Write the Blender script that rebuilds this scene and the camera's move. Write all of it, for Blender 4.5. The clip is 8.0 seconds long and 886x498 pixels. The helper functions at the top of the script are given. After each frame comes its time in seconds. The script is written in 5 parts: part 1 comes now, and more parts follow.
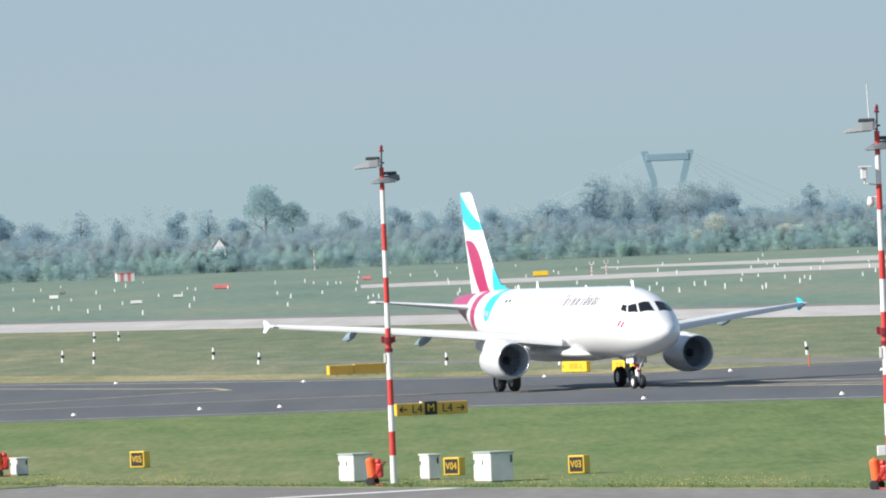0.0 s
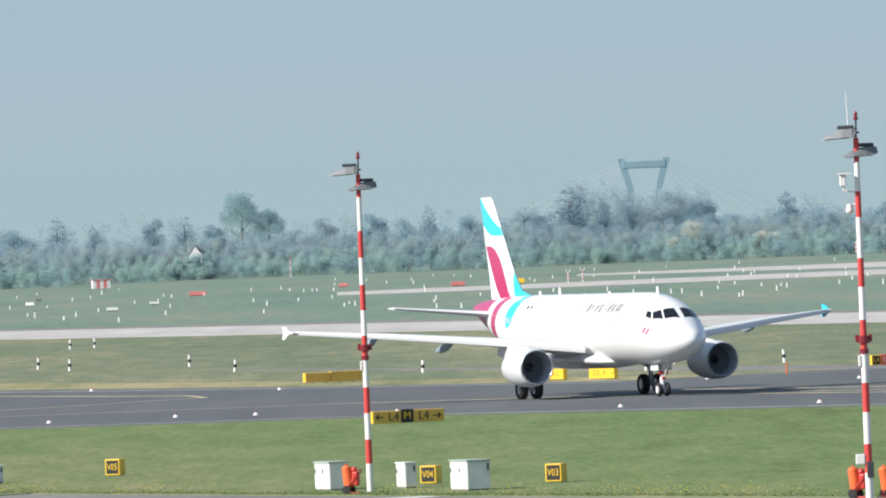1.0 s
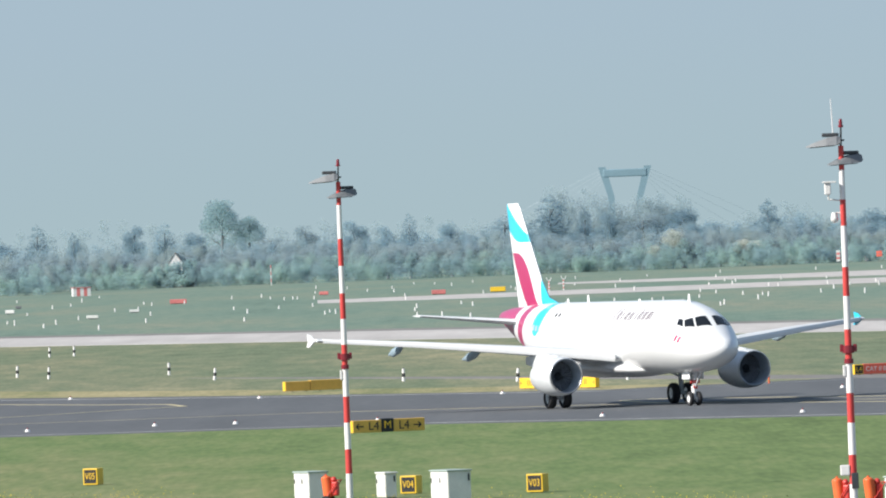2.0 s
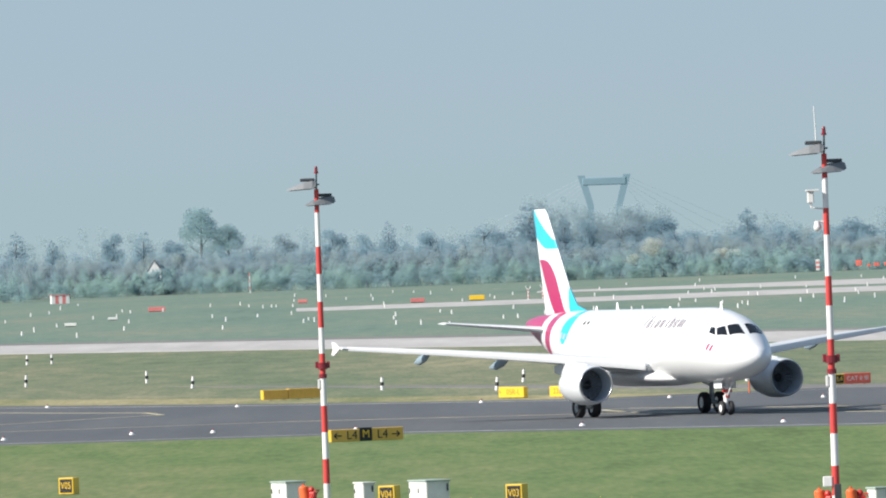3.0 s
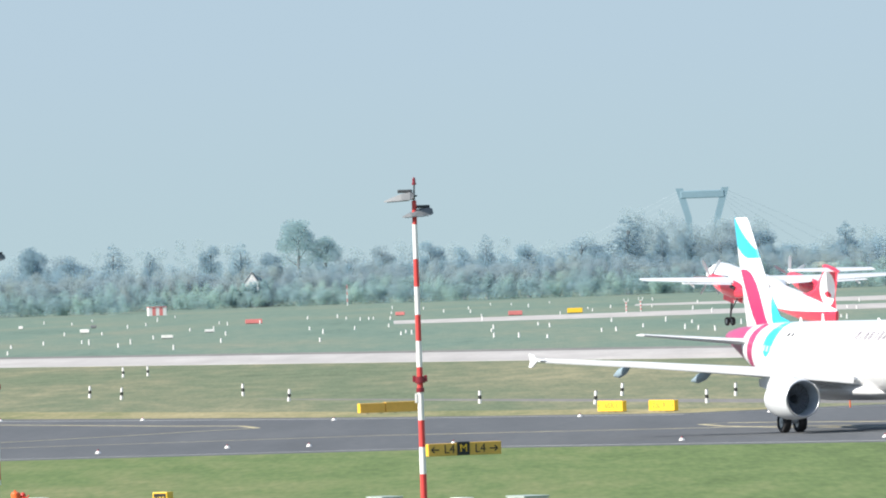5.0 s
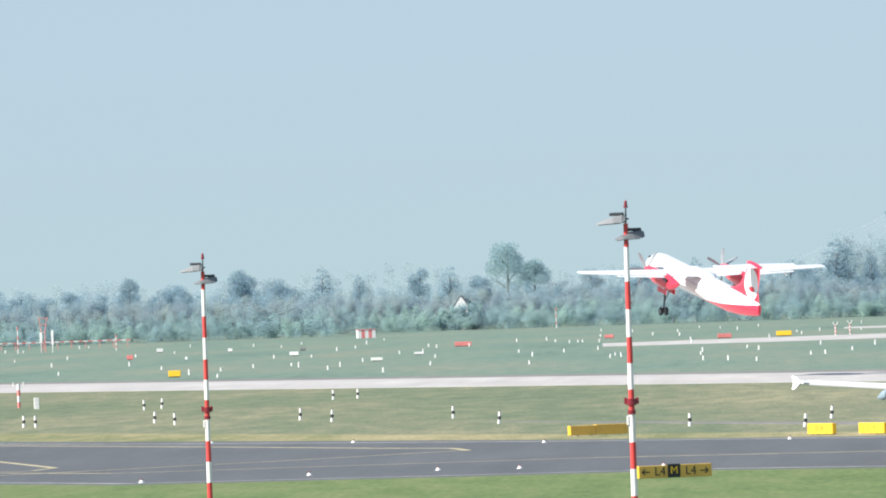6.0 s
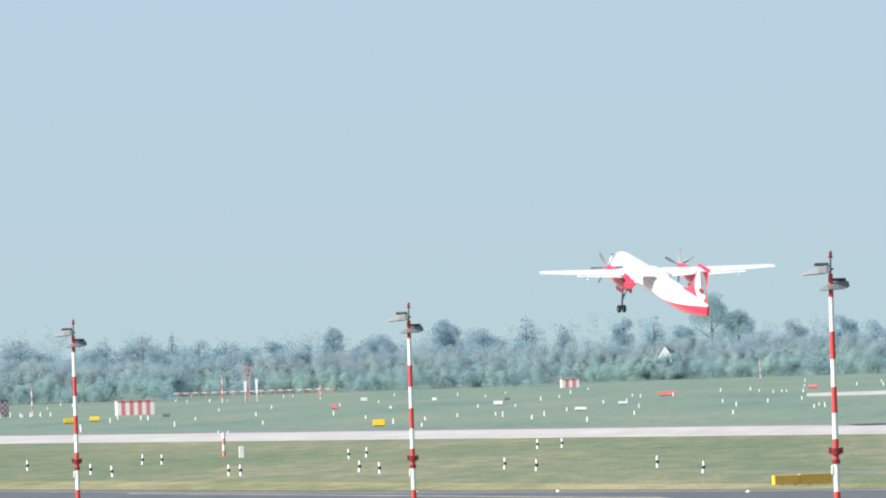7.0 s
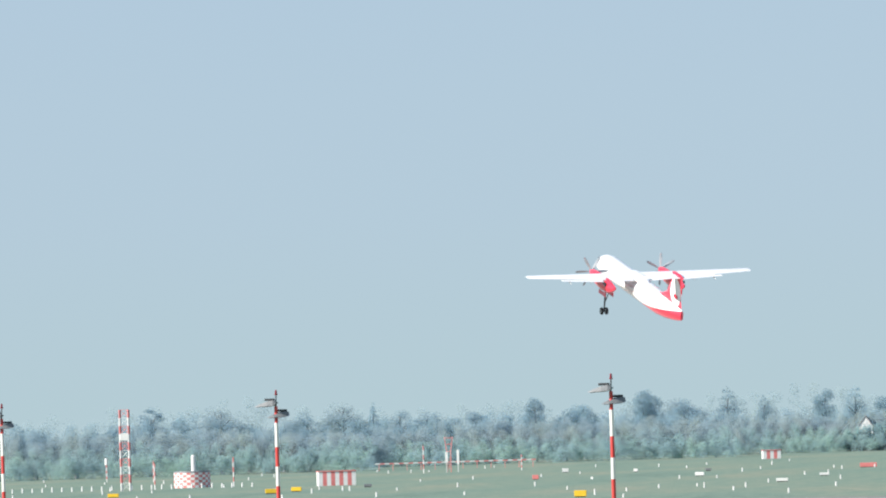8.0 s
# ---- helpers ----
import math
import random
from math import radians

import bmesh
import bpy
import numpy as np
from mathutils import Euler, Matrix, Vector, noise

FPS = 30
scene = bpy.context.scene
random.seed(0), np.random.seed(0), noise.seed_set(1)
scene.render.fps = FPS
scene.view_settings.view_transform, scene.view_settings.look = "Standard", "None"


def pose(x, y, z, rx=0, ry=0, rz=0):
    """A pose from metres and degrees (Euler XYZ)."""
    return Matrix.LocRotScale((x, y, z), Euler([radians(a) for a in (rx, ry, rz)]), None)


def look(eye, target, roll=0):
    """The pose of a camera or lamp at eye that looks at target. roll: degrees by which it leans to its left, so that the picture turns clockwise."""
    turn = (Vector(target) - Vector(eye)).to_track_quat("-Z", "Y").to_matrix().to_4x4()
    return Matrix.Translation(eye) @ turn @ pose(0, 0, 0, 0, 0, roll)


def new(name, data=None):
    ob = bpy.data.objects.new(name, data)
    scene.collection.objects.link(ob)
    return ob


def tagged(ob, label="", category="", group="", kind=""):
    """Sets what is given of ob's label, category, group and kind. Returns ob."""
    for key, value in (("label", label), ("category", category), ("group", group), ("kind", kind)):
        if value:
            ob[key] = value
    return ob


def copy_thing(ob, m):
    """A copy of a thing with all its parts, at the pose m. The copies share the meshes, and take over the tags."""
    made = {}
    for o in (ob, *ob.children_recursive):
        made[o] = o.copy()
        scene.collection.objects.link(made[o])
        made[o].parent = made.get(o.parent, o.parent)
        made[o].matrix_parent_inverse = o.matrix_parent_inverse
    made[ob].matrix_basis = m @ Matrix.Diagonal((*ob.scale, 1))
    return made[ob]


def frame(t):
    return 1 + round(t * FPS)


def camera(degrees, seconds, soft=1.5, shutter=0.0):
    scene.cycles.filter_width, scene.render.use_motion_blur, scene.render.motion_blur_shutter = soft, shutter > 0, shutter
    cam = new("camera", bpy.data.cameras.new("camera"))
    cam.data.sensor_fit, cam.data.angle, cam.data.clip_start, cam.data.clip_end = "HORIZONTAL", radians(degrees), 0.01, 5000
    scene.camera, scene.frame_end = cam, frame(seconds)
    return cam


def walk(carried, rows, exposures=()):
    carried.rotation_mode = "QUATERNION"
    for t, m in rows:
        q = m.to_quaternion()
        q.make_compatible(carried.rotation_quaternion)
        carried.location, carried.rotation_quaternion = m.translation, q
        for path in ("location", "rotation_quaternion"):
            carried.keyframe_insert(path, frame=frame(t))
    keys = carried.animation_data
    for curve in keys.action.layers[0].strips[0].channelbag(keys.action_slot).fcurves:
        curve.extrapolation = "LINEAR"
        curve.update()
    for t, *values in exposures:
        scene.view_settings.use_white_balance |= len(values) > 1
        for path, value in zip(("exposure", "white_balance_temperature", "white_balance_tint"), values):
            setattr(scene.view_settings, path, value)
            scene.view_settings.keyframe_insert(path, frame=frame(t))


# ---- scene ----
# ---------- camera ----------
EYE_Z = 9.39


def aim(x, y, yaw, pitch, roll):
    """Camera pose: place, turn to the right, tilt upwards and roll, in degrees."""
    a, b = radians(yaw), radians(pitch)
    way = Vector((math.sin(a) * math.cos(b), math.cos(a) * math.cos(b), math.sin(b)))
    eye = Vector((x, y, EYE_Z))
    return look(eye, eye + way * 100, roll)


cam = camera(4.5257, 8.0, soft=2.0)
walk(cam, [
    (0, aim(0.05, -7.28, -0.3777, -0.0771, -2.31)),
    (0.5, aim(0.04, -6.82, -0.3136, -0.0621, -2.31)),
    (1, aim(0.02, -5.52, -0.2548, -0.0449, -2.26)),
    (1.5, aim(0.01, -3.80, -0.1994, -0.0271, -2.22)),
    (3, aim(-0.00, 1.62, -0.0465, 0.0311, -2.07)),
    (3.5, aim(-0.00, 3.71, -0.0000, 0.0434, -1.98)),
    (4, aim(0.01, 6.49, 0.0519, 0.0531, -1.96)),
    (4.2, aim(0.01, 6.86, 0.0680, 0.0593, -2.02)),
    (4.4, aim(0.00, 7.19, 0.0361, 0.0705, -1.99)),
    (4.6, aim(-0.02, 7.19, -0.1518, 0.0860, -1.97)),
    (4.8, aim(-0.04, 7.19, -0.3542, 0.0994, -1.95)),
    (5.05, aim(-0.08, 7.19, -0.6108, 0.1175, -1.93)),
    (5.3, aim(-0.11, 7.33, -0.8730, 0.1386, -1.91)),
    (5.5, aim(-0.13, 6.77, -1.0793, 0.1695, -1.94)),
    (6, aim(-0.16, 5.66, -1.6043, 0.2641, -1.90)),
    (6.5, aim(-0.17, 4.49, -2.1214, 0.3930, -1.88)),
    (7, aim(-0.17, 3.71, -2.6372, 0.5499, -1.79)),
    (7.5, aim(-0.18, 3.24, -3.1472, 0.7389, -1.74)),
    (8, aim(-0.18, 2.87, -3.6544, 0.9431, -1.71)),
], exposures=[(0.0, 0.45), (4.2, 0.45), (5.3, 0.78), (6.5, 0.78), (8.0, 0.67)])

# ---------- world and sun ----------
SUN_AZ, SUN_EL = -114.0, 33.0      # degrees from +Y towards +X, and above the horizon
world = bpy.data.worlds.new("sky")
scene.world = world
world.use_nodes = True
wn, wl = world.node_tree.nodes, world.node_tree.links
sky = wn.new("ShaderNodeTexSky")
sky.sky_type, sky.sun_disc = "NISHITA", False
sky.sun_elevation, sky.sun_rotation = radians(SUN_EL), radians(SUN_AZ)
sky.air_density, sky.dust_density, sky.ozone_density = 1.0, 0.6, 1.5
wn["Background"].inputs["Strength"].default_value = 0.10
# spring haze: the sky pales to an even grey-blue towards the horizon, all the way round
place = wn.new("ShaderNodeTexCoord")
split = wn.new("ShaderNodeSeparateXYZ")
haze = wn.new("ShaderNodeValToRGB")
blend = wn.new("ShaderNodeMix")
blend.data_type = "RGBA"
thin = wn.new("ShaderNodeMapRange")
thin.inputs["From Min"].default_value, thin.inputs["From Max"].default_value = 0.0, 0.5
thin.inputs["To Min"].default_value, thin.inputs["To Max"].default_value = 0.92, 0.25
wl.new(place.outputs["Generated"], split.inputs[0])
wl.new(split.outputs["Z"], thin.inputs["Value"])
wl.new(thin.outputs[0], blend.inputs[0])
wl.new(split.outputs["Z"], haze.inputs["Fac"])
haze.color_ramp.elements.new(0.02)
for stop, (at, tone) in zip(haze.color_ramp.elements, ((0.0, (2.80, 3.82, 4.25)), (0.02, (2.65, 3.62, 4.50)), (0.05, (2.40, 3.35, 4.50)))):
    stop.position, stop.color = at, (*tone, 1)
wl.new(sky.outputs["Color"], blend.inputs[6])
wl.new(haze.outputs["Color"], blend.inputs[7])
wl.new(blend.outputs[2], wn["Background"].inputs["Color"])

sun_data = bpy.data.lights.new("sun", "SUN")
sun_data.energy, sun_data.angle, sun_data.color = 5.0, radians(0.53), (1.0, 0.95, 0.87)
sun = new("sun", sun_data)
sun_dir = Vector((math.sin(radians(SUN_AZ)) * math.cos(radians(SUN_EL)), math.cos(radians(SUN_AZ)) * math.cos(radians(SUN_EL)), math.sin(radians(SUN_EL))))
sun.matrix_world = look(sun_dir * 200, (0, 0, 0))

# ---------- materials ----------


def material(name, color, rough=0.5, metal=0.0, vary=0.15, scale=3.0, fine=40.0, bump=0.0, tint=None, coat=0.0):
    """A painted or natural surface with variation at two scales."""
    m = bpy.data.materials.new(name)
    m.use_nodes = True
    n, l = m.node_tree.nodes, m.node_tree.links
    b = n["Principled BSDF"]
    b.inputs["Roughness"].default_value, b.inputs["Metallic"].default_value = rough, metal
    b.inputs["Coat Weight"].default_value = coat
    tc = n.new("ShaderNodeTexCoord")
    big, small = n.new("ShaderNodeTexNoise"), n.new("ShaderNodeTexNoise")
    big.inputs["Scale"].default_value, big.inputs["Detail"].default_value = scale, 4
    small.inputs["Scale"].default_value, small.inputs["Detail"].default_value = fine, 3
    for q in (big, small):
        l.new(tc.outputs["Object"], q.inputs["Vector"])
    mixed = n.new("ShaderNodeMix")
    mixed.data_type = "FLOAT"
    mixed.inputs[0].default_value = 0.4
    l.new(big.outputs["Fac"], mixed.inputs[2])
    l.new(small.outputs["Fac"], mixed.inputs[3])
    ramp = n.new("ShaderNodeValToRGB")
    lo = [c * (1 - vary) for c in color]
    hi = [min(1, c * (1 + vary)) for c in (tint or color)]
    ramp.color_ramp.elements[0].position, ramp.color_ramp.elements[1].position = 0.35, 0.65
    ramp.color_ramp.elements[0].color, ramp.color_ramp.elements[1].color = (*lo, 1), (*hi, 1)
    l.new(mixed.outputs[0], ramp.inputs["Fac"])
    l.new(ramp.outputs["Color"], b.inputs["Base Color"])
    if bump:
        bp = n.new("ShaderNodeBump")
        bp.inputs["Strength"].default_value = bump
        l.new(small.outputs["Fac"], bp.inputs["Height"])
        l.new(bp.outputs["Normal"], b.inputs["Normal"])
    return m


class Nodes:
    """Short hand for a material's node tree."""

    def __init__(self, name, rough=0.5):
        self.m = bpy.data.materials.new(name)
        self.m.use_nodes = True
        self.n, self.l = self.m.node_tree.nodes, self.m.node_tree.links
        self.b = self.n["Principled BSDF"]
        self.b.inputs["Roughness"].default_value = rough
        tc = self.n.new("ShaderNodeTexCoord")
        sep = self.n.new("ShaderNodeSeparateXYZ")
        self.l.new(tc.outputs["Object"], sep.inputs[0])
        self.co, self.x, self.y, self.z = tc.outputs["Object"], *sep.outputs

    def math(self, op, a, b=0.0, c=0.0):
        q = self.n.new("ShaderNodeMath")
        q.operation = op
        for i, v in enumerate((a, b, c)):
            if isinstance(v, (int, float)):
                q.inputs[i].default_value = v
            else:
                self.l.new(v, q.inputs[i])
        return q.outputs[0]

    def ellipse(self, u, v, cu, cv, ru, rv):
        """1 inside the ellipse, 0 outside."""
        a = self.math("POWER", self.math("DIVIDE", self.math("SUBTRACT", u, cu), ru), 2.0)
        b = self.math("POWER", self.math("DIVIDE", self.math("SUBTRACT", v, cv), rv), 2.0)
        return self.math("LESS_THAN", self.math("ADD", a, b), 1.0)

    def noise(self, scale, detail=4, stretch=(1, 1, 1), turn=0.0):
        mp = self.n.new("ShaderNodeMapping")
        mp.inputs["Scale"].default_value = stretch
        mp.inputs["Rotation"].default_value = (0, 0, turn)
        self.l.new(self.co, mp.inputs["Vector"])
        q = self.n.new("ShaderNodeTexNoise")
        q.inputs["Scale"].default_value, q.inputs["Detail"].default_value = scale, detail
        self.l.new(mp.outputs[0], q.inputs["Vector"])
        return q.outputs["Fac"]

    def ramp(self, fac, stops):
        q = self.n.new("ShaderNodeValToRGB")
        e = q.color_ramp.elements
        while len(e) < len(stops):
            e.new(0.5)
        for el, (p, c) in zip(e, stops):
            el.position, el.color = p, (*c, 1)
        self.l.new(fac, q.inputs["Fac"])
        return q.outputs["Color"]

    def mix(self, fac, a, b):
        q = self.n.new("ShaderNodeMix")
        q.data_type = "RGBA"
        for i, v in ((0, fac), (6, a), (7, b)):
            if isinstance(v, (int, float)):
                q.inputs[i].default_value = v
            elif isinstance(v, tuple):
                q.inputs[i].default_value = (*v, 1)
            else:
                self.l.new(v, q.inputs[i])
        return q.outputs[2]

    def done(self, color, bump=None, strength=0.3):
        self.l.new(color, self.b.inputs["Base Color"])
        if bump is not None:
            bp = self.n.new("ShaderNodeBump")
            bp.inputs["Strength"].default_value = strength
            self.l.new(bump, bp.inputs["Height"])
            self.l.new(bp.outputs["Normal"], self.b.inputs["Normal"])
        return self.m


LINE = radians(22.7)      # the runway runs away at this angle to the left of +Y


def grass_material(name, green, lush, dry, amount):
    """Mown grass: bands along the runway, dry patches, tufts."""
    g = Nodes(name, 0.95)
    g.b.inputs["Specular IOR Level"].default_value = 0.15
    band = g.noise(0.035, 5, (1, 0.10, 1), -LINE)
    patch = g.noise(0.40, 5, (1, 0.11, 1))
    tuft = g.noise(2.6, 5, (1, 0.07, 1))
    v = g.math("ADD", g.math("MULTIPLY", band, 0.55), g.math("ADD", g.math("MULTIPLY", patch, 0.30), g.math("MULTIPLY", tuft, 0.15)))
    v = g.math("ADD", g.math("MULTIPLY", g.math("SUBTRACT", v, 0.5), amount), 0.5)
    c = g.ramp(v, [(0.18, tuple(q * 0.8 for q in lush)), (0.38, lush), (0.55, green), (0.78, dry)])
    shade = g.ramp(g.math("ADD", g.math("MULTIPLY", tuft, 0.6), g.math("MULTIPLY", patch, 0.4)), [(0.32, (0.84, 0.86, 0.84)), (0.68, (1.15, 1.13, 1.10))])
    q = g.n.new("ShaderNodeMix")
    q.data_type, q.blend_type = "RGBA", "MULTIPLY"
    q.inputs[0].default_value = 1.0
    g.l.new(c, q.inputs[6])
    g.l.new(shade, q.inputs[7])
    return g.done(q.outputs[2], tuft, 0.5)


def paved_material(name, base, light, rough=0.9):
    g = Nodes(name, rough)
    g.b.inputs["Specular IOR Level"].default_value = 0.25
    streak = g.noise(0.25, 5, (1, 0.05, 1), -LINE)
    across = g.noise(0.05, 5, (1, 0.4, 1))
    grain = g.noise(1.5, 5, (1, 0.2, 1))
    v = g.math("ADD", g.math("MULTIPLY", streak, 0.40), g.math("ADD", g.math("MULTIPLY", across, 0.25), g.math("MULTIPLY", grain, 0.35)))
    c = g.ramp(v, [(0.32, tuple(q * 0.82 for q in base)), (0.5, base), (0.68, tuple(q * 1.06 for q in light))])
    return g.done(c, grain, 0.1)


M_GRASS = grass_material("grass", (0.166, 0.200, 0.087), (0.134, 0.190, 0.072), (0.232, 0.224, 0.116), 2.1)
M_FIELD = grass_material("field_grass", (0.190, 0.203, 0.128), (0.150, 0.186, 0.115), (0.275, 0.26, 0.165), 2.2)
# haze over the distant grass is put into this paler, bluer colour
M_FARFIELD = grass_material("hazed_far_grass", (0.175, 0.228, 0.180), (0.150, 0.218, 0.178), (0.225, 0.24, 0.185), 2.0)
M_DRY = grass_material("dry_grass", (0.29, 0.265, 0.145), (0.21, 0.22, 0.11), (0.37, 0.32, 0.19), 2.4)
M_ASPHALT = paved_material("asphalt", (0.108, 0.114, 0.121), (0.128, 0.133, 0.138))
M_CONCRETE = paved_material("concrete", (0.45, 0.425, 0.405), (0.53, 0.505, 0.48))
M_OLDPAVE = paved_material("old_pavement", (0.20, 0.19, 0.18), (0.25, 0.24, 0.22))
M_MARKY = material("yellow_marking", (0.46, 0.40, 0.24), 0.8, vary=0.3, scale=0.4, fine=5)
M_MARKW = material("white_marking", (0.38, 0.38, 0.38), 0.8, vary=0.25, scale=0.4, fine=5)
M_WHITE = material("white_paint", (0.80, 0.80, 0.80), 0.35, vary=0.04, scale=0.6, fine=9, coat=0.3)
M_CABINET = material("cabinet_paint", (0.70, 0.69, 0.66), 0.5, vary=0.08, scale=2, fine=20)
M_CABTOP = material("cabinet_roof_paint", (0.36, 0.43, 0.39), 0.5, vary=0.1, scale=2, fine=20)
M_POLEW = material("white_mast_paint", (0.76, 0.74, 0.72), 0.45, vary=0.08, scale=1.5, fine=14)
M_RED = material("red_mast_paint", (0.55, 0.050, 0.045), 0.45, vary=0.12, scale=1.5, fine=14)
M_ORANGE = material("orange_paint", (0.75, 0.13, 0.03), 0.5, vary=0.12, scale=3, fine=20)
M_SIGNY = material("sign_yellow", (0.80, 0.50, 0.03), 0.45, vary=0.08, scale=2, fine=12)
M_SIGNO = material("sign_amber", (0.70, 0.41, 0.08), 0.5, vary=0.10, scale=2, fine=12)
M_LEGEND = material("sign_brown_lettering", (0.30, 0.18, 0.04), 0.5, vary=0.10, scale=2, fine=12)
M_SIGNR = material("sign_red", (0.88, 0.15, 0.09), 0.45, vary=0.08, scale=2, fine=12)
M_BLACK = material("black_paint", (0.018, 0.018, 0.02), 0.5, vary=0.2, scale=2, fine=15)
M_DARKRED = material("dark_red_glass", (0.20, 0.02, 0.03), 0.25, vary=0.1, scale=2, fine=12)
# red paled in its base colour to stand for haze over far things
M_HAZERED = material("hazed_red_paint", (0.66, 0.20, 0.19), 0.6, vary=0.15, scale=0.8, fine=6)
M_DARK = material("dark_metal", (0.06, 0.065, 0.07), 0.45, 0.4, vary=0.2, scale=2, fine=15)
M_STEEL = material("steel", (0.45, 0.46, 0.47), 0.32, 0.9, vary=0.12, scale=2, fine=20)
M_LAMPGREY = material("lamp_housing_grey", (0.17, 0.18, 0.19), 0.6, 0.0, vary=0.12, scale=2, fine=20)
M_RUBBER = material("rubber", (0.02, 0.02, 0.022), 0.8, vary=0.2, scale=3, fine=30)
M_PLANEGREY = material("aircraft_grey", (0.62, 0.64, 0.65), 0.4, vary=0.08, scale=0.5, fine=6)
M_PLANERED = material("aircraft_red", (0.62, 0.02, 0.035), 0.3, vary=0.05, scale=0.5, fine=6, coat=0.3)
M_GLASS = material("cockpit_glass", (0.012, 0.014, 0.017), 0.08, vary=0.1, scale=1, fine=5)
M_WINDOW = material("cabin_window", (0.46, 0.48, 0.50), 0.3, vary=0.1, scale=1, fine=5)
# bark lightened to blue-grey, the far wood's haze put into its colour
M_BARK = material("hazed_bark", (0.17, 0.19, 0.20), 0.9, vary=0.3, scale=1.5, fine=9, bump=0.4)
M_ROOF = material("roof_tiles", (0.20, 0.16, 0.15), 0.8, vary=0.2, scale=0.8, fine=4)
M_LETTERW = material("white_lettering", (0.75, 0.74, 0.70), 0.6, vary=0.1, scale=2, fine=9)
M_BLOOM = material("yellow_flowers", (0.70, 0.55, 0.06), 0.8, vary=0.2, scale=2, fine=9)

# ---------- building helpers ----------


def part(name, bm, mat, parent=None, label="", smooth=False):
    """Links a bmesh as one mesh object under a thing or a part."""
    me = bpy.data.meshes.new(name)
    bmesh.ops.recalc_face_normals(bm, faces=bm.faces)
    bm.to_mesh(me)
    bm.free()
    for mm in (mat if isinstance(mat, (list, tuple)) else [mat]):
        me.materials.append(mm)
    if smooth:
        me.polygons.foreach_set("use_smooth", [True] * len(me.polygons))
        me.set_sharp_from_angle(angle=radians(38))
    ob = new(name, me)
    ob.parent = parent
    if label:
        tagged(ob, label)
    return ob


def thing(name, label, category, m=None, group="", kind=""):
    ob = new(name)
    ob.empty_display_size = 0.2
    if m is not None:
        ob.matrix_basis = m
    return tagged(ob, label, category, group, kind)


def box(bm, x0, x1, y0, y1, z0, z1, bevel=0.0, mi=0):
    r = bmesh.ops.create_cube(bm, size=1.0, matrix=Matrix.Translation(((x0 + x1) / 2, (y0 + y1) / 2, (z0 + z1) / 2)) @ Matrix.Diagonal((x1 - x0, y1 - y0, z1 - z0, 1)))
    fs = {f for v in r["verts"] for f in v.link_faces}
    if bevel:
        g = bmesh.ops.bevel(bm, geom=list({e for f in fs for e in f.edges}), offset=bevel, segments=2, affect="EDGES", profile=0.5)
        fs = {f for f in fs if f.is_valid} | set(g["faces"])
    for f in fs:
        f.material_index = mi
    return bm


def rod(bm, a, b, r0, r1=None, seg=10, mi=0):
    """A tapered round bar from a to b."""
    a, b = Vector(a), Vector(b)
    r1 = r0 if r1 is None else r1
    q = (b - a).to_track_quat("Z", "Y").to_matrix().to_4x4()
    m = Matrix.Translation((a + b) / 2) @ q
    r = bmesh.ops.create_cone(bm, cap_ends=True, segments=seg, radius1=r0, radius2=r1, depth=(b - a).length, matrix=m)
    for f in {f for v in r["verts"] for f in v.link_faces}:
        f.material_index = mi
    return bm


def ball(bm, c, r, sx=1, sy=1, sz=1, sub=2, mi=0):
    q = bmesh.ops.create_icosphere(bm, subdivisions=sub, radius=r, matrix=Matrix.Translation(c) @ Matrix.Diagonal((sx, sy, sz, 1)))
    for f in {f for v in q["verts"] for f in v.link_faces}:
        f.material_index = mi
    return bm


def loft(bm, rings, close=True, mi=0):
    """Skins a list of rings of equal length; close: caps both ends."""
    vs = [[bm.verts.new(p) for p in ring] for ring in rings]
    n = len(rings[0])
    for a, b in zip(vs, vs[1:]):
        for i in range(n):
            f = bm.faces.new((a[i], a[(i + 1) % n], b[(i + 1) % n], b[i]))
            f.material_index = mi
    if close:
        for ring in (vs[0], vs[-1]):
            bm.faces.new(ring).material_index = mi
    return bm


def tube(bm, sections, seg=32, mi=0, close=True, power=1.0):
    """A body along x: sections of (x, half width, half height, centre y, centre z)."""
    rings = []
    for x, w, h, cy, cz in sections:
        rings.append([Vector((x, cy + w * math.cos(k * math.tau / seg), cz + h * math.sin(k * math.tau / seg))) for k in range(seg)])
    return loft(bm, rings, close, mi)


def foil(chord, thick, n=9):
    """A wing section: points (x back from the leading edge, z)."""
    up, low = [], []
    for k in range(n + 1):
        c = (1 - math.cos(math.pi * k / n)) / 2
        y = 5 * thick * (0.2969 * c ** 0.5 - 0.126 * c - 0.3516 * c ** 2 + 0.2843 * c ** 3 - 0.1015 * c ** 4)
        up.append((c * chord, y * chord * 1.15 + 0.004))
        low.append((c * chord, -y * chord * 0.85 - 0.004))
    return up + low[-2:0:-1]


def wing(bm, sections, upright=False, mi=0):
    """Sections of (x of the leading edge, span, height, chord, thickness); upright: a fin."""
    rings = []
    for x, s, z, c, t in sections:
        rings.append([Vector((x - a, h, z)) if upright else Vector((x - a, s, z + h)) for a, h in foil(c, t)])
    return loft(bm, rings, True, mi)


def curve_between(table, x):
    """Smooth reading of a table of rows (x, values...)."""
    xs = [r[0] for r in table]
    i = max(0, min(len(xs) - 2, sum(1 for q in xs if q <= x) - 1))
    f = min(1, max(0, (x - xs[i]) / (xs[i + 1] - xs[i])))
    return [a + (b - a) * f for a, b in zip(table[i][1:], table[i + 1][1:])]


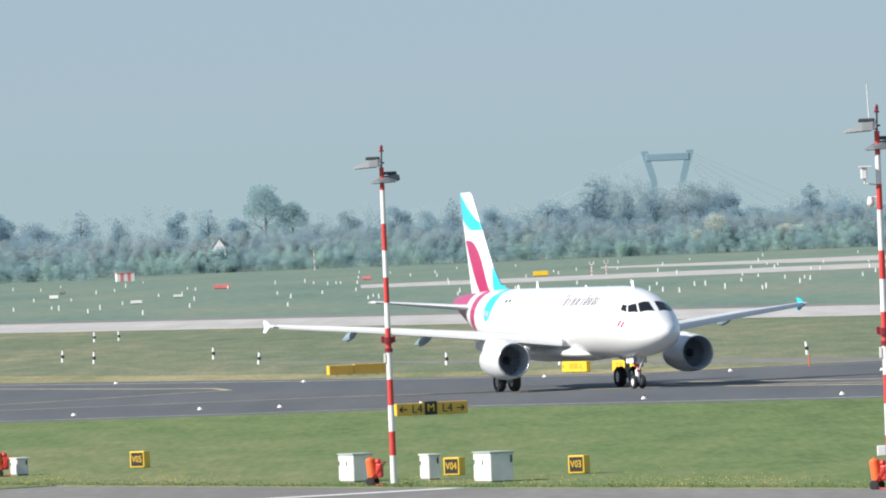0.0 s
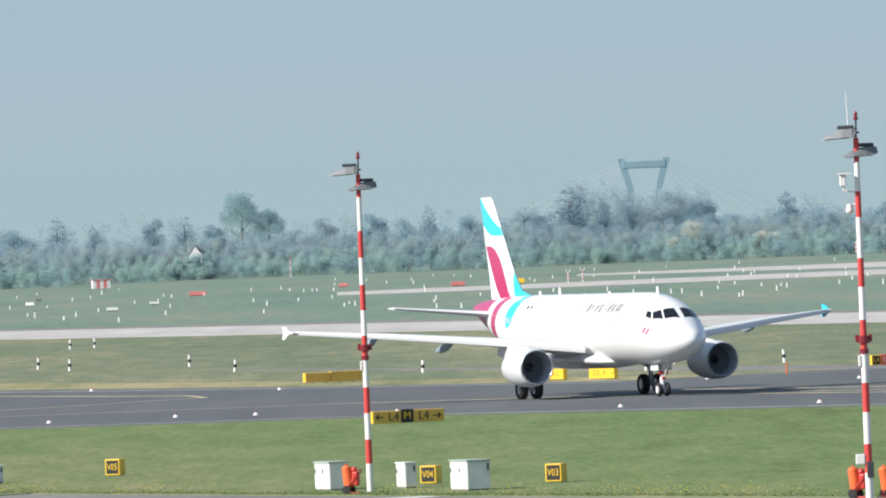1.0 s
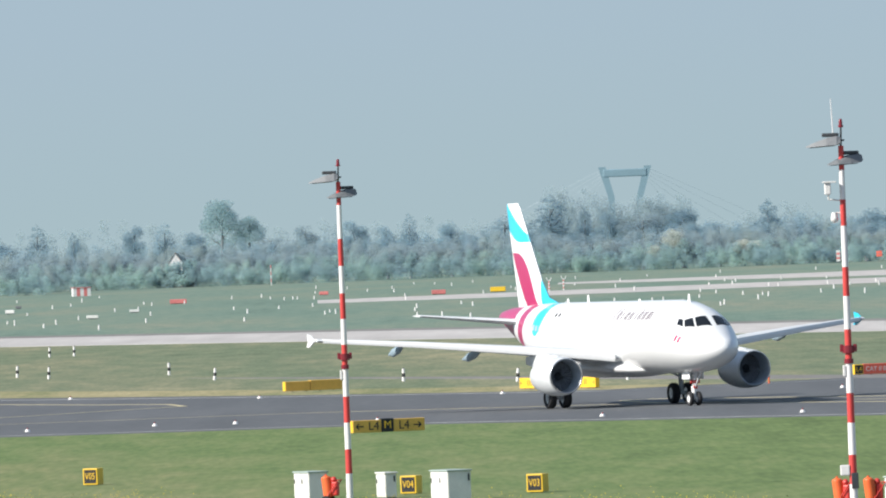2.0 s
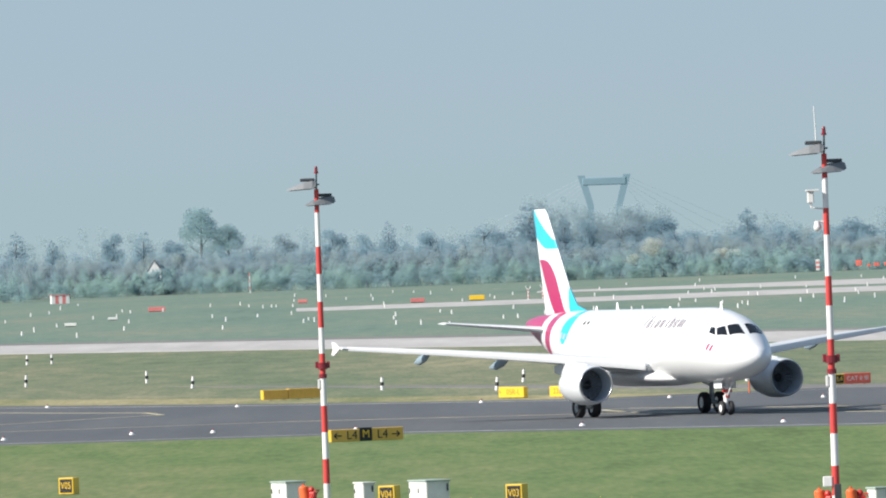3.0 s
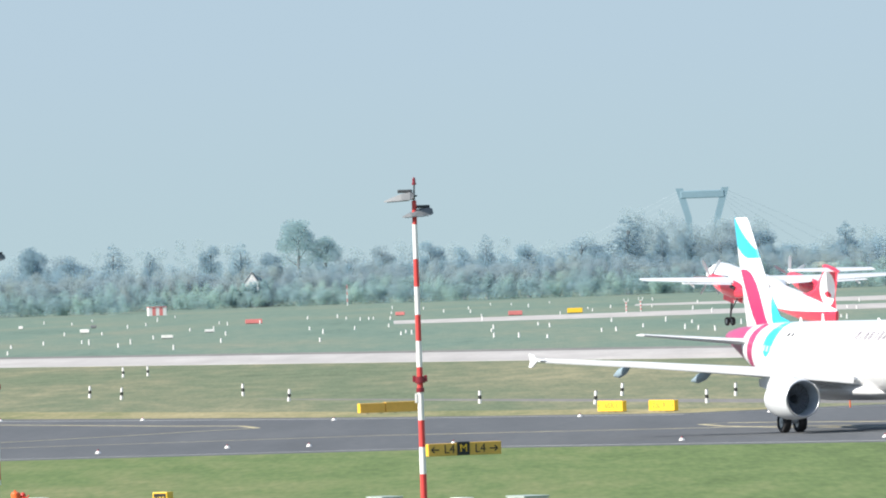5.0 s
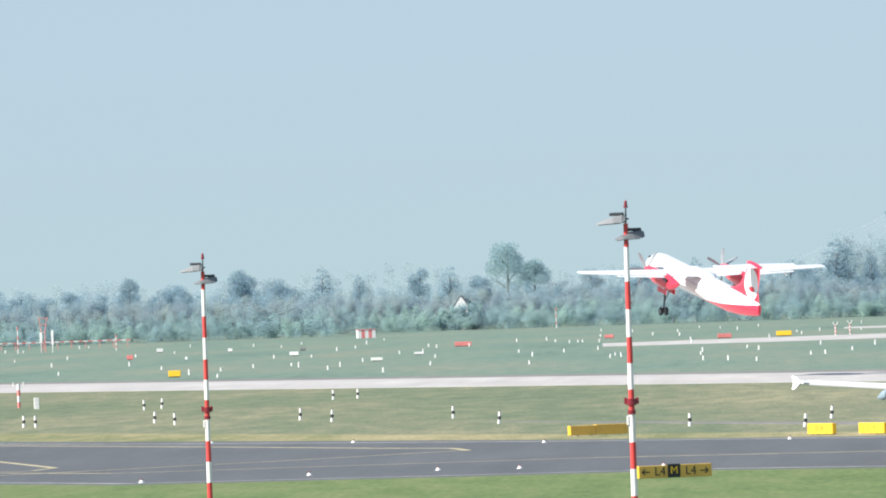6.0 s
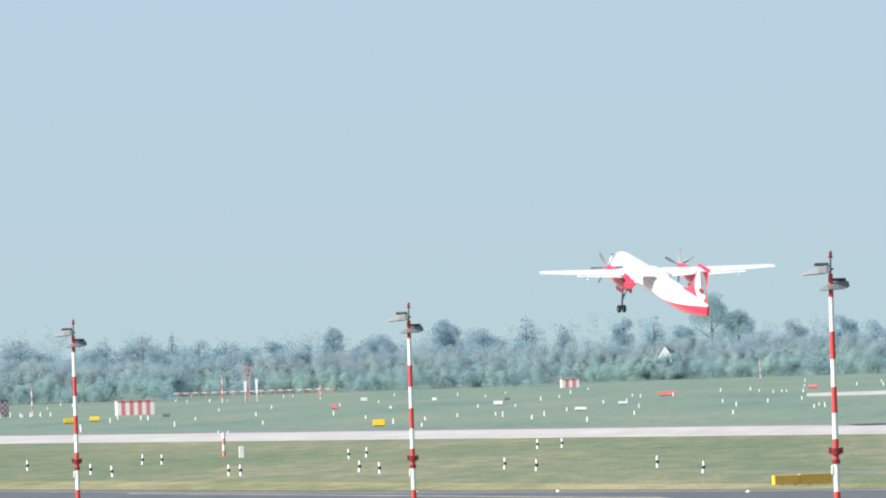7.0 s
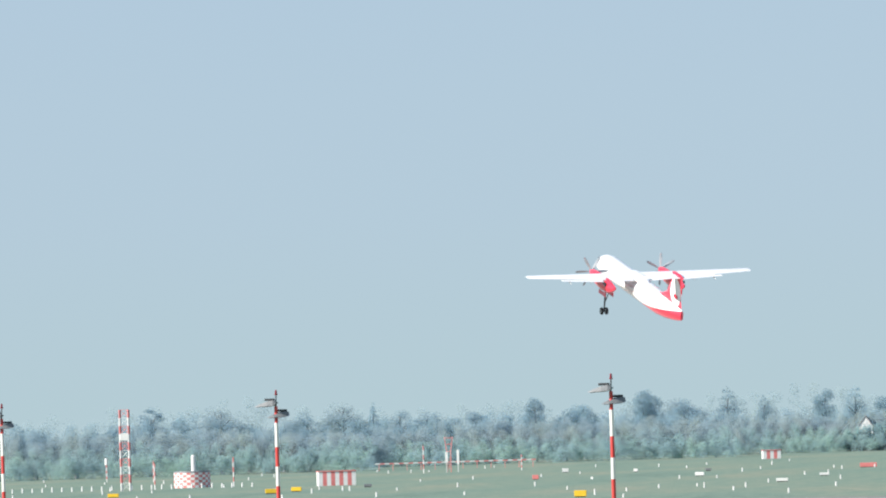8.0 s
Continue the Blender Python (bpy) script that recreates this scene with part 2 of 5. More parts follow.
def text_mesh(word, size, thick=0.01):
    """Letters as a mesh in the xz plane, facing -y, centred."""
    cu = bpy.data.curves.new("letters", "FONT")
    cu.body, cu.size, cu.extrude, cu.align_x, cu.align_y = word, size, thick, "CENTER", "CENTER"
    cu.resolution_u = 3
    ob = bpy.data.objects.new("letters", cu)
    scene.collection.objects.link(ob)
    me = bpy.data.meshes.new_from_object(ob.evaluated_get(bpy.context.evaluated_depsgraph_get()))
    bpy.data.objects.remove(ob)
    bm = bmesh.new()
    bm.from_mesh(me)
    bpy.data.meshes.remove(me)
    bm.transform(pose(0, 0, 0, 90))
    return bm

# ---------- ground ----------
RW = Vector((-math.sin(LINE), math.cos(LINE), 0))       # along the runway, away
RP = Vector((math.cos(LINE), math.sin(LINE), 0))        # across it, to the right


def sheet(name, outline, z, thick, mat, label, cat):
    """A flat slab with the given outline, its top at z."""
    bm = bmesh.new()
    top = [bm.verts.new((x, y, z)) for x, y in outline]
    bot = [bm.verts.new((x, y, z - thick)) for x, y in outline]
    bm.faces.new(top)
    n = len(outline)
    for i in range(n):
        bm.faces.new((top[i], bot[i], bot[(i + 1) % n], top[(i + 1) % n]))
    return tagged(part(name, bm, mat), label, cat, kind="structure")


bm = bmesh.new()
g = bmesh.ops.create_grid(bm, x_segments=40, y_segments=60, size=1.0, matrix=Matrix.Translation((0, 2300, 0)) @ Matrix.Diagonal((2600, 2700, 1, 1)))
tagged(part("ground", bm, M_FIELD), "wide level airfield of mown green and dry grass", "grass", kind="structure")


def uv(u, v):
    p = RW * u + RP * v
    return (p.x, p.y)


sheet("grass_verge", [(-120, 330), (-18.6, 438), (-5, 411), (12, 380), (60, 300), (140, 330), (70, 520), (19, 570), (8, 582), (-4, 596), (-16, 600), (-35, 609), (-60, 665), (-180, 900), (-300, 900)], 0.03, 0.05, M_GRASS, "lush green mown grass with yellow flowers between apron and taxiway", "grass")
sheet("apron", [(-300, -150), (300, -150), (300, 60), (60, 300), (12, 379), (-5, 410), (-18.6, 437), (-120, 330), (-300, 300)], 0.02, 0.05, M_OLDPAVE, "grey asphalt apron edge", "apron")
sheet("taxiway", [(-180, 900), (-60, 665), (-35, 609), (-16, 600), (-4, 596), (8, 582), (19, 570), (70, 520), (140, 420), (200, 420), (120, 640), (40, 735), (24, 722), (8, 708), (-5, 727), (-14, 743), (-30, 776), (-47, 812), (-100, 945)], 0.015, 0.05, M_ASPHALT, "dark grey asphalt taxiway with worn markings", "taxiway")
sheet("link_strip", [(-23, 872), (-18, 853), (18, 733), (60, 640), (75, 650), (24, 738)], 0.018, 0.05, M_OLDPAVE, "narrow grey paved strip in the grass", "pavement")
sheet("runway", [uv(-500, 441), uv(4200, 441), uv(4200, 491), uv(-500, 491)], 0.02, 0.05, M_CONCRETE, "pale concrete runway", "runway")
sheet("far_taxiway", [(-29, 2062), (5, 2032), (68, 2044), (180, 2062), (180, 2285), (76, 2262), (5, 2222), (-31, 2200)], 0.02, 0.05, M_CONCRETE, "pale far taxiway", "taxiway")
sheet("far_runway", [(19, 2575), (80, 2400), (118, 2320), (150, 2720), (91, 2700), (20, 2670)], 0.02, 0.05, M_CONCRETE, "pale second runway far away", "runway")
sheet("far_field", [uv(-500, 505), uv(4400, 505), uv(4400, 3600), uv(-500, 3600)], 0.008, 0.03, M_FARFIELD, "far airfield grass beyond the runway, paled by painted haze", "grass")
sheet("dry_strip", [(-130, 1010), (-101, 947), (-48, 812.5), (-31, 776.5), (-15, 743.5), (-6, 727.5), (8, 708.5), (16, 716), (4, 738), (-12, 768), (-26, 800), (-44, 850), (-92, 980)], 0.012, 0.03, M_DRY, "strip of dry yellowish grass along the taxiway", "grass")
sheet("runway_shoulder", [uv(-500, 491.5), uv(4200, 491.5), uv(4200, 504.5), uv(-500, 504.5)], 0.014, 0.04, M_OLDPAVE, "dark worn runway shoulder", "runway")

# ---------- the taxiing jet ----------
WHITE, MAGENTA, CYAN = (0.80, 0.80, 0.80), (0.42, 0.025, 0.12), (0.03, 0.50, 0.68)


def livery():
    """White hull with magenta bands and a cyan oval before the tail."""
    g = Nodes("jet_hull_paint", 0.3)
    g.b.inputs["Coat Weight"].default_value = 0.3
    slant = g.math("ADD", g.x, g.math("MULTIPLY", g.math("SUBTRACT", g.z, 4.4), -0.12))
    cone = g.math("LESS_THAN", slant, -12.95)
    band = g.math("MULTIPLY", g.math("LESS_THAN", slant, -10.55), g.math("GREATER_THAN", slant, -11.75))
    oval = g.ellipse(g.x, g.z, -7.95, 5.05, 0.75, 0.98)
    dirt = g.noise(0.8, 4, (0.3, 1, 1))
    c = g.ramp(dirt, [(0.3, (0.76, 0.77, 0.77)), (0.7, WHITE)])
    c = g.mix(oval, c, CYAN)
    c = g.mix(g.math("MAXIMUM", cone, band), c, MAGENTA)
    return g.done(c)


def fin_paint():
    g = Nodes("jet_fin_paint", 0.3)
    g.b.inputs["Coat Weight"].default_value = 0.3
    h = g.math("SUBTRACT", g.z, 5.8)
    te = g.math("ADD", -15.0, g.math("MULTIPLY", h, -0.22))
    wide = g.math("ADD", 4.8, g.math("MULTIPLY", h, -0.478))
    fr = g.math("DIVIDE", g.math("SUBTRACT", g.x, te), wide)
    # a cyan drop that leaves a white wedge along the leading edge, and a round-shouldered magenta panel
    low = g.math("MULTIPLY", g.math("POWER", g.math("MAXIMUM", g.math("SUBTRACT", 0.6, fr), 0.0), 2.0), 2.0)
    top = g.math("MULTIPLY", g.math("LESS_THAN", fr, g.math("ADD", 0.2, g.math("MULTIPLY", g.math("SUBTRACT", 11.55, g.z), 0.5))),
                 g.math("GREATER_THAN", g.z, g.math("ADD", 9.5, low)))
    a = g.math("POWER", g.math("DIVIDE", g.math("MAXIMUM", g.math("SUBTRACT", fr, 0.15), 0.0), 0.55), 3.0)
    b = g.math("POWER", g.math("DIVIDE", g.math("MAXIMUM", g.math("SUBTRACT", g.z, 6.9), 0.0), 2.0), 3.0)
    mid = g.math("MULTIPLY", g.math("LESS_THAN", g.math("ADD", a, b), 1.0),
                 g.math("GREATER_THAN", fr, g.math("ADD", 0.04, g.math("MULTIPLY", g.math("SUBTRACT", 8.9, g.z), 0.09))))
    base = g.math("GREATER_THAN", fr, g.math("ADD", 0.84, g.math("MULTIPLY", h, 0.10)))
    c = g.mix(top, WHITE, CYAN)
    c = g.mix(base, c, CYAN)
    c = g.mix(mid, c, MAGENTA)
    return g.done(c)


M_HULL, M_FIN = livery(), fin_paint()
HULL = [  # distance behind the nose, half width, half height, centre height
    (0.0, 0.04, 0.04, 3.20), (0.06, 0.26, 0.22, 3.20), (0.25, 0.55, 0.45, 3.20), (0.6, 0.83, 0.64, 3.18), (1.0, 1.06, 0.80, 3.18), (1.6, 1.35, 1.10, 3.28),
    (2.1, 1.52, 1.33, 3.40), (2.6, 1.66, 1.54, 3.52), (3.3, 1.79, 1.73, 3.64), (4.0, 1.88, 1.87, 3.73), (5.5, 1.97, 2.035, 3.845), (6.6, 1.975, 2.07, 3.88),
    (22.0, 1.975, 2.07, 3.88), (24.0, 1.92, 1.98, 3.97), (26.0, 1.72, 1.75, 4.18), (28.0, 1.40, 1.42, 4.45), (30.0, 1.02, 1.05, 4.74),
    (32.0, 0.60, 0.66, 5.02), (33.4, 0.30, 0.34, 5.16), (33.84, 0.16, 0.18, 5.18)]
NOSE = 16.1


def hull_point(s, a, out=0.0):
    """A point on the hull's right side: s behind the nose, a degrees above the level."""
    w, h, c = curve_between(HULL, s)
    return Vector((NOSE - s, -(w + out) * math.cos(radians(a)), c + (h + out) * math.sin(radians(a))))


def patch(corners, out=0.012, side=1, n=5):
    """A thin pane that follows the hull, from four corners (s, angle)."""
    bm = bmesh.new()
    (s0, a0), (s1, a1), (s2, a2), (s3, a3) = corners
    grids = []
    for o in (out, -0.02):
        rows = []
        for i in range(n + 1):
            row = []
            for j in range(n + 1):
                u, v = i / n, j / n
                s = (s0 * (1 - u) + s1 * u) * (1 - v) + (s3 * (1 - u) + s2 * u) * v
                a = (a0 * (1 - u) + a1 * u) * (1 - v) + (a3 * (1 - u) + a2 * u) * v
                p = hull_point(s, a, o)
                row.append(bm.verts.new((p.x, p.y * side, p.z)))
            rows.append(row)
        grids.append(rows)
        for i in range(n):
            for j in range(n):
                bm.faces.new((rows[i][j], rows[i + 1][j], rows[i + 1][j + 1], rows[i][j + 1]))
    a, b = grids
    for i in range(n):
        for q in ((a[i][0], a[i + 1][0], b[i + 1][0], b[i][0]), (a[i][n], a[i + 1][n], b[i + 1][n], b[i][n]),
                  (a[0][i], a[0][i + 1], b[0][i + 1], b[0][i]), (a[n][i], a[n][i + 1], b[n][i + 1], b[n][i])):
            bm.faces.new(q)
    return bm


def wheel_part(parent, name, x, y, z, r, w, hub=M_STEEL):
    bm = bmesh.new()
    prof = [(r * 0.55, w * 0.5), (r * 0.9, w * 0.5), (r, w * 0.3), (r, -w * 0.3), (r * 0.9, -w * 0.5), (r * 0.55, -w * 0.5)]
    rings = [[Vector((x + q * math.cos(k * math.tau / 24), y + o, z + q * math.sin(k * math.tau / 24))) for k in range(24)] for q, o in prof]
    loft(bm, rings, False)
    tyre = part(name, bm, M_RUBBER, parent, "black rubber tyre", smooth=True)
    bm = bmesh.new()
    rod(bm, (x, y - w * 0.42, z), (x, y + w * 0.42, z), r * 0.56, seg=20)
    rod(bm, (x, y - w * 0.5, z), (x, y + w * 0.5, z), r * 0.2, seg=12)
    part("rim", bm, hub, tyre, "pale metal rim")
    return tyre


def engine(jet, side):
    y, z = 5.75 * side, 1.88
    k0 = 0.93      # nacelle girth
    bm = bmesh.new()
    outer = [(6.2, 0.98), (6.26, 1.03), (6.2, 1.09), (5.9, 1.15), (5.2, 1.20), (4.4, 1.19), (3.6, 1.08), (2.9, 0.93), (2.88, 0.88)]
    inner = [(3.2, 0.88), (4.9, 0.93), (5.3, 0.94), (5.9, 0.96), (6.2, 0.99)]
    loft(bm, [[Vector((x, y + k0 * r * math.cos(k * math.tau / 40), z + k0 * r * math.sin(k * math.tau / 40))) for k in range(40)] for x, r in outer], False)
    nac = part("engine_nacelle", bm, M_NACELLE, jet, "white engine nacelle", smooth=True)
    bm = bmesh.new()
    loft(bm, [[Vector((x, y + k0 * r * math.cos(k * math.tau / 40), z + k0 * r * math.sin(k * math.tau / 40))) for k in range(40)] for x, r in inner], False)
    part("intake_duct", bm, M_DUCT, nac, "dark grey intake duct", smooth=True)
    bm = bmesh.new()
    loft(bm, [[Vector((6.22 + 0.055 * math.cos(q), y + (0.958 + 0.05 * math.sin(q)) * math.cos(k * math.tau / 40), z + (0.958 + 0.05 * math.sin(q)) * math.sin(k * math.tau / 40))) for k in range(40)]
              for q in [i * math.tau / 10 for i in range(11)]], False)
    part("intake_lip", bm, M_STEEL, nac, "bare metal intake lip", smooth=True)
    bm = bmesh.new()
    rings = []
    for q in (0.2, 0.835):
        rings.append([Vector((5.02 + (0.05 if k % 2 else -0.04), y + q * math.cos(k * math.tau / 48), z + q * math.sin(k * math.tau / 48))) for k in range(48)])
    loft(bm, rings, False)
    part("fan", bm, M_FANGREY, nac, "dark fan blades")
    bm = bmesh.new()
    rod(bm, (5.0, y, z), (5.45, y, z), 0.26, 0.03, 20)
    part("spinner", bm, M_DARK, nac, "dark spinner cone", smooth=True)
    bm = bmesh.new()
    tube(bm, [(3.6, 0.72, 0.72, y, z), (2.6, 0.62, 0.62, y, z), (2.0, 0.48, 0.48, y, z), (1.4, 0.12, 0.12, y, z)], 24)
    part("exhaust", bm, M_STEEL, nac, "metal exhaust nozzle", smooth=True)
    bm = bmesh.new()
    loft(bm, [[Vector((x, y + sy * w, zz)) for sy, zz in ((-1, z0), (1, z0), (1, z1), (-1, z1))] for x, w, z0, z1 in
              ((5.2, 0.06, z + 1.0, z + 1.14), (3.8, 0.16, z + 0.85, z + 1.25), (1.9, 0.2, z + 0.5, z + 1.2), (0.4, 0.08, z + 0.7, z + 1.1))])
    part("pylon", bm, M_NACELLE, jet, "white engine pylon")


def airliner():
    jet = thing("airliner", "white twin-jet airliner with magenta and cyan tail, taxiing", "airplane")
    bm = bmesh.new()
    ss = sorted({r[0] for r in HULL} | {6.6 + 0.9 * i for i in range(1, 18)})
    tube(bm, [(NOSE - s, *(lambda q: (q[0], q[1], 0, q[2]))(curve_between(HULL, s))) for s in ss], 48)
    hull = part("fuselage", bm, M_HULL, jet, smooth=True)
    bm = bmesh.new()
    tube(bm, [(6.8, 0.3, 0.1, 0, 2.05), (5.4, 1.5, 0.38, 0, 2.1), (3.5, 2.05, 0.58, 0, 2.2), (-2.0, 2.1, 0.60, 0, 2.2), (-4.0, 1.7, 0.42, 0, 2.2), (-5.6, 0.3, 0.15, 0, 2.2)], 32)
    part("belly_fairing", bm, M_WHITE, jet, smooth=True)
    for side in (1, -1):
        bm = bmesh.new()
        wing(bm, [(5.2, 0.3 * side, 2.6, 7.2, 0.14), (4.3, 2.0 * side, 2.8, 6.3, 0.14), (1.95, 6.4 * side, 3.36, 3.95, 0.13), (-0.9, 11.8 * side, 3.93, 2.75, 0.12), (-3.55, 16.9 * side, 4.36, 1.55, 0.11)])
        w = part("wing", bm, M_PLANEGREY, jet, "pale grey swept wing", smooth=True)
        bm = bmesh.new()
        rim = [(4.40, 2.0, 2.82), (2.06, 6.4, 3.35), (-0.80, 11.8, 3.91), (-3.45, 16.6, 4.33)]
        rings = [[Vector((x + 0.04 * math.cos(q) - (0.20 if math.cos(q) < 0 else 0), y * side, z + 0.155 * math.sin(q) * (1.75 - y / 17))) for q in [i * math.tau / 10 for i in range(10)]] for x, y, z in rim]
        loft(bm, rings)
        part("slat", bm, M_WHITE, w, "bright white leading edge slat", smooth=True)
        bm = bmesh.new()
        sh = [(-3.9, 4.34), (-4.6, 4.68), (-5.1, 4.74), (-4.95, 4.32), (-5.2, 4.0), (-4.8, 3.98)]
        loft(bm, [[Vector((x, (16.92 + o) * side, z)) for x, z in sh] for o in (-0.03, 0.05)])
        part("wingtip_fence", bm, M_WHITE if side < 0 else M_CYANP, w, "wingtip fence")
        for yy, ln in ((3.9, 3.4), (8.0, 2.8), (11.9, 2.3)):
            f = yy / 17
            x0 = 1.95 - (yy - 6.4) * 0.53 - 2.2 if yy > 6 else 0.1
            z0 = 2.5 + 1.85 * f
            bm = bmesh.new()
            tube(bm, [(x0, 0.05, 0.05, yy * side, z0), (x0 - 0.3 * ln, 0.17, 0.24, yy * side, z0 - 0.14), (x0 - 0.65 * ln, 0.16, 0.25, yy * side, z0 - 0.30), (x0 - ln, 0.03, 0.04, yy * side, z0 - 0.42)], 14)
            part("flap_fairing", bm, M_FAIRING, w, "blue-grey flap track fairing", smooth=True)
        engine(jet, side)
        bm = bmesh.new()
        wing(bm, [(-11.6, 0.3 * side, 4.80, 3.9, 0.10), (-15.1, 6.1 * side, 5.45, 1.35, 0.09)])
        part("tailplane", bm, M_PLANEGREY, jet, "pale grey tailplane", smooth=True)
    bm = bmesh.new()
    wing(bm, [(-7.0, 0, 5.65, 8.0, 0.035), (-8.6, 0, 5.9, 6.4, 0.05), (-10.2, 0, 6.25, 4.9, 0.085), (-11.2, 0, 7.2, 4.1, 0.10), (-14.25, 0, 11.55, 2.05, 0.10), (-14.55, 0, 11.78, 1.7, 0.06)], True)
    fin = part("fin", bm, M_FIN, jet, "white tail fin painted magenta and cyan", smooth=True)
    bm = bmesh.new()
    tube(bm, [(-17.5, 0.14, 0.14, 0, 5.17), (-17.85, 0.10, 0.10, 0, 5.19)], 14)
    part("tail_exhaust", bm, M_DARK, jet, "dark tail exhaust")
    # cockpit panes
    for side in (1, -1):
        for c in ([(1.72, 84), (2.05, 52), (2.72, 63), (2.52, 84)], [(2.12, 49), (2.72, 34), (3.12, 46), (2.78, 60)], [(2.86, 33), (3.46, 31), (3.62, 43), (3.22, 45)]):
            part("cockpit_window", patch(c, 0.014, side), M_GLASS, jet, "dark cockpit window pane")
    # cabin windows, one shared mesh
    bm = bmesh.new()
    box(bm, -0.115, 0.115, -0.012, 0.012, -0.165, 0.165, 0.03)
    first = part("cabin_window", bm, M_WINDOW, jet)
    pane = first.data
    k = 0
    for side in (-1, 1):
        for i in range(38):
            s = 6.3 + i * 0.533
            w, h, c = curve_between(HULL, s)
            a = math.asin(0.55 / h)
            m = Matrix.Translation((NOSE - s, side * (w * math.cos(a) + 0.003), c + 0.55)) @ Matrix.Rotation(side * a * 0.95, 4, "X")
            o = first if k == 0 else new("cabin_window", pane)
            o.parent, o.matrix_basis = jet, m
            k += 1
    # doors on the right side
    for s, wd in ((5.0, 0.8), (25.3, 0.78)):
        bm = patch([(s, -17), (s + wd, -17), (s + wd, 36), (s, 36)], 0.008, 1, 6)
        part("cabin_door", bm, M_HULL, jet, "closed cabin door")
    # airline name as thin slanted strokes, and a small nose emblem
    x = 7.0
    for wd, tall in ((0.30, 0.62), (0.40, 0.66), (0.36, 0.62), (0.15, 0.9), (0.62, 0.62), (0.38, 0.62), (0.28, 0.62), (0.40, 0.62), (0.45, 1.0)):
        a, up, lean = 29, tall * 25, 0.30 * tall
        for o in ((0,) if wd < 0.3 else (0, wd)):
            part("name_stroke", patch([(x + o + 0.15, a), (x + o, a), (x + o - lean, a + up), (x + o + 0.15 - lean, a + up)], 0.010, 1, 3), M_NAME, jet, "plain stroke in place of lettering")
        x += wd + 0.27
    for o in (0, 0.34):
        part("nose_emblem", patch([(2.95 + o, 0), (3.12 + o, 0), (2.84 + o, 13), (2.67 + o, 13)], 0.010, 1, 3), M_MAGENTA, jet, "small magenta emblem bar")
    for s, wd in ((21.5, 0.3), (20.95, 0.25)):
        part("flag_mark", patch([(s, 38), (s + wd, 38), (s + wd, 45), (s, 45)], 0.010, 1, 2), M_BLACK, jet, "small dark flag mark")
    # aerials and beacon
    for s, hgt in ((5.3, 0.42), (12.6, 0.10), (20.3, 0.40), (23.4, 0.22)):
        w, h, c = curve_between(HULL, s)
        bm = bmesh.new()
        loft(bm, [[Vector((NOSE - s + dx, dy, z)) for dx, dy in ((0.2 * q, 0), (0, 0.02), (-0.2 * q, 0), (0, -0.02))] for q, z in ((1, c + h - 0.03), (0.5, c + h + hgt))])
        part("aerial", bm, M_WHITE, jet, "white blade aerial")
    # nose gear
    bm = bmesh.new()
    rod(bm, (11.04, 0, 0.38), (11.25, 0, 2.0), 0.10, 0.13, 12)
    rod(bm, (11.1, 0, 0.9), (12.2, 0, 1.95), 0.05, 0.05, 8)
    rod(bm, (11.04, -0.34, 0.38), (11.04, 0.34, 0.38), 0.06, 0.06, 10)
    box(bm, 10.85, 11.0, -0.09, 0.09, 0.6, 1.1, 0.03)
    leg = part("nose_gear", bm, M_WHITE, jet, "white nose gear leg")
    bm = bmesh.new()
    box(bm, 11.17, 11.3, -0.28, 0.28, 1.25, 1.42, 0.03)
    box(bm, 11.2, 11.32, -0.12, 0.12, 0.95, 1.12, 0.03)
    part("steering_collar", bm, M_MASTRED, leg, "red gear collar")
    for sd in (-1, 1):
        wheel_part(leg, "nose_tyre", 11.04, 0.25 * sd, 0.39, 0.39, 0.22, M_WHITE)
        bm = bmesh.new()
        box(bm, 10.4, 11.5, 0.42 * sd - 0.02, 0.42 * sd + 0.02, 1.48, 1.9, 0.015)
        part("gear_door", bm, M_WHITE, leg, "white gear door")
        bm = bmesh.new()
        ball(bm, (11.33, 0.2 * sd, 1.55), 0.1, 0.5, 1, 1)
        part("taxi_light", bm, M_STEEL, leg, "round taxi light", smooth=True)
        y = 3.8 * sd
        bm = bmesh.new()
        rod(bm, (0, y, 0.58), (0.1, y, 2.5), 0.14, 0.17, 12)
        rod(bm, (0, y, 1.5), (0, y - 1.5 * sd, 2.2), 0.06, 0.06, 8)
        rod(bm, (0, y - 0.62, 0.58), (0, y + 0.62, 0.58), 0.09, 0.09, 10)
        box(bm, -0.7, 0.6, y + 0.62 * sd - 0.02, y + 0.62 * sd + 0.02, 1.25, 2.5, 0.015)
        mg = part("main_gear", bm, M_PLANEGREY, jet, "grey main gear leg")
        for o in (-0.46, 0.46):
            wheel_part(mg, "main_tyre", 0, y + o, 0.585, 0.585, 0.42)
    return jet


M_NACELLE = material("nacelle_paint", (0.58, 0.60, 0.61), 0.35, vary=0.06, scale=0.7, fine=8, coat=0.2)
M_FANGREY = material("fan_titanium", (0.20, 0.21, 0.23), 0.5, 0.0, vary=0.2, scale=2, fine=12)
M_DUCT = material("duct_grey", (0.42, 0.46, 0.50), 0.5, vary=0.1, scale=1, fine=8)
M_FAIRING = material("fairing_blue_grey", (0.25, 0.33, 0.38), 0.45, vary=0.08, scale=1, fine=8)
M_CYANP = material("cyan_paint", CYAN, 0.35, vary=0.05, scale=1, fine=8)
M_MAGENTA = material("magenta_paint", MAGENTA, 0.35, vary=0.05, scale=1, fine=8)
M_NAME = material("name_grey_magenta", (0.10, 0.07, 0.09), 0.4, vary=0.1, scale=1, fine=8)
M_MASTRED = material("red_metal", (0.55, 0.04, 0.03), 0.45, vary=0.1, scale=2, fine=12)
jet = airliner()

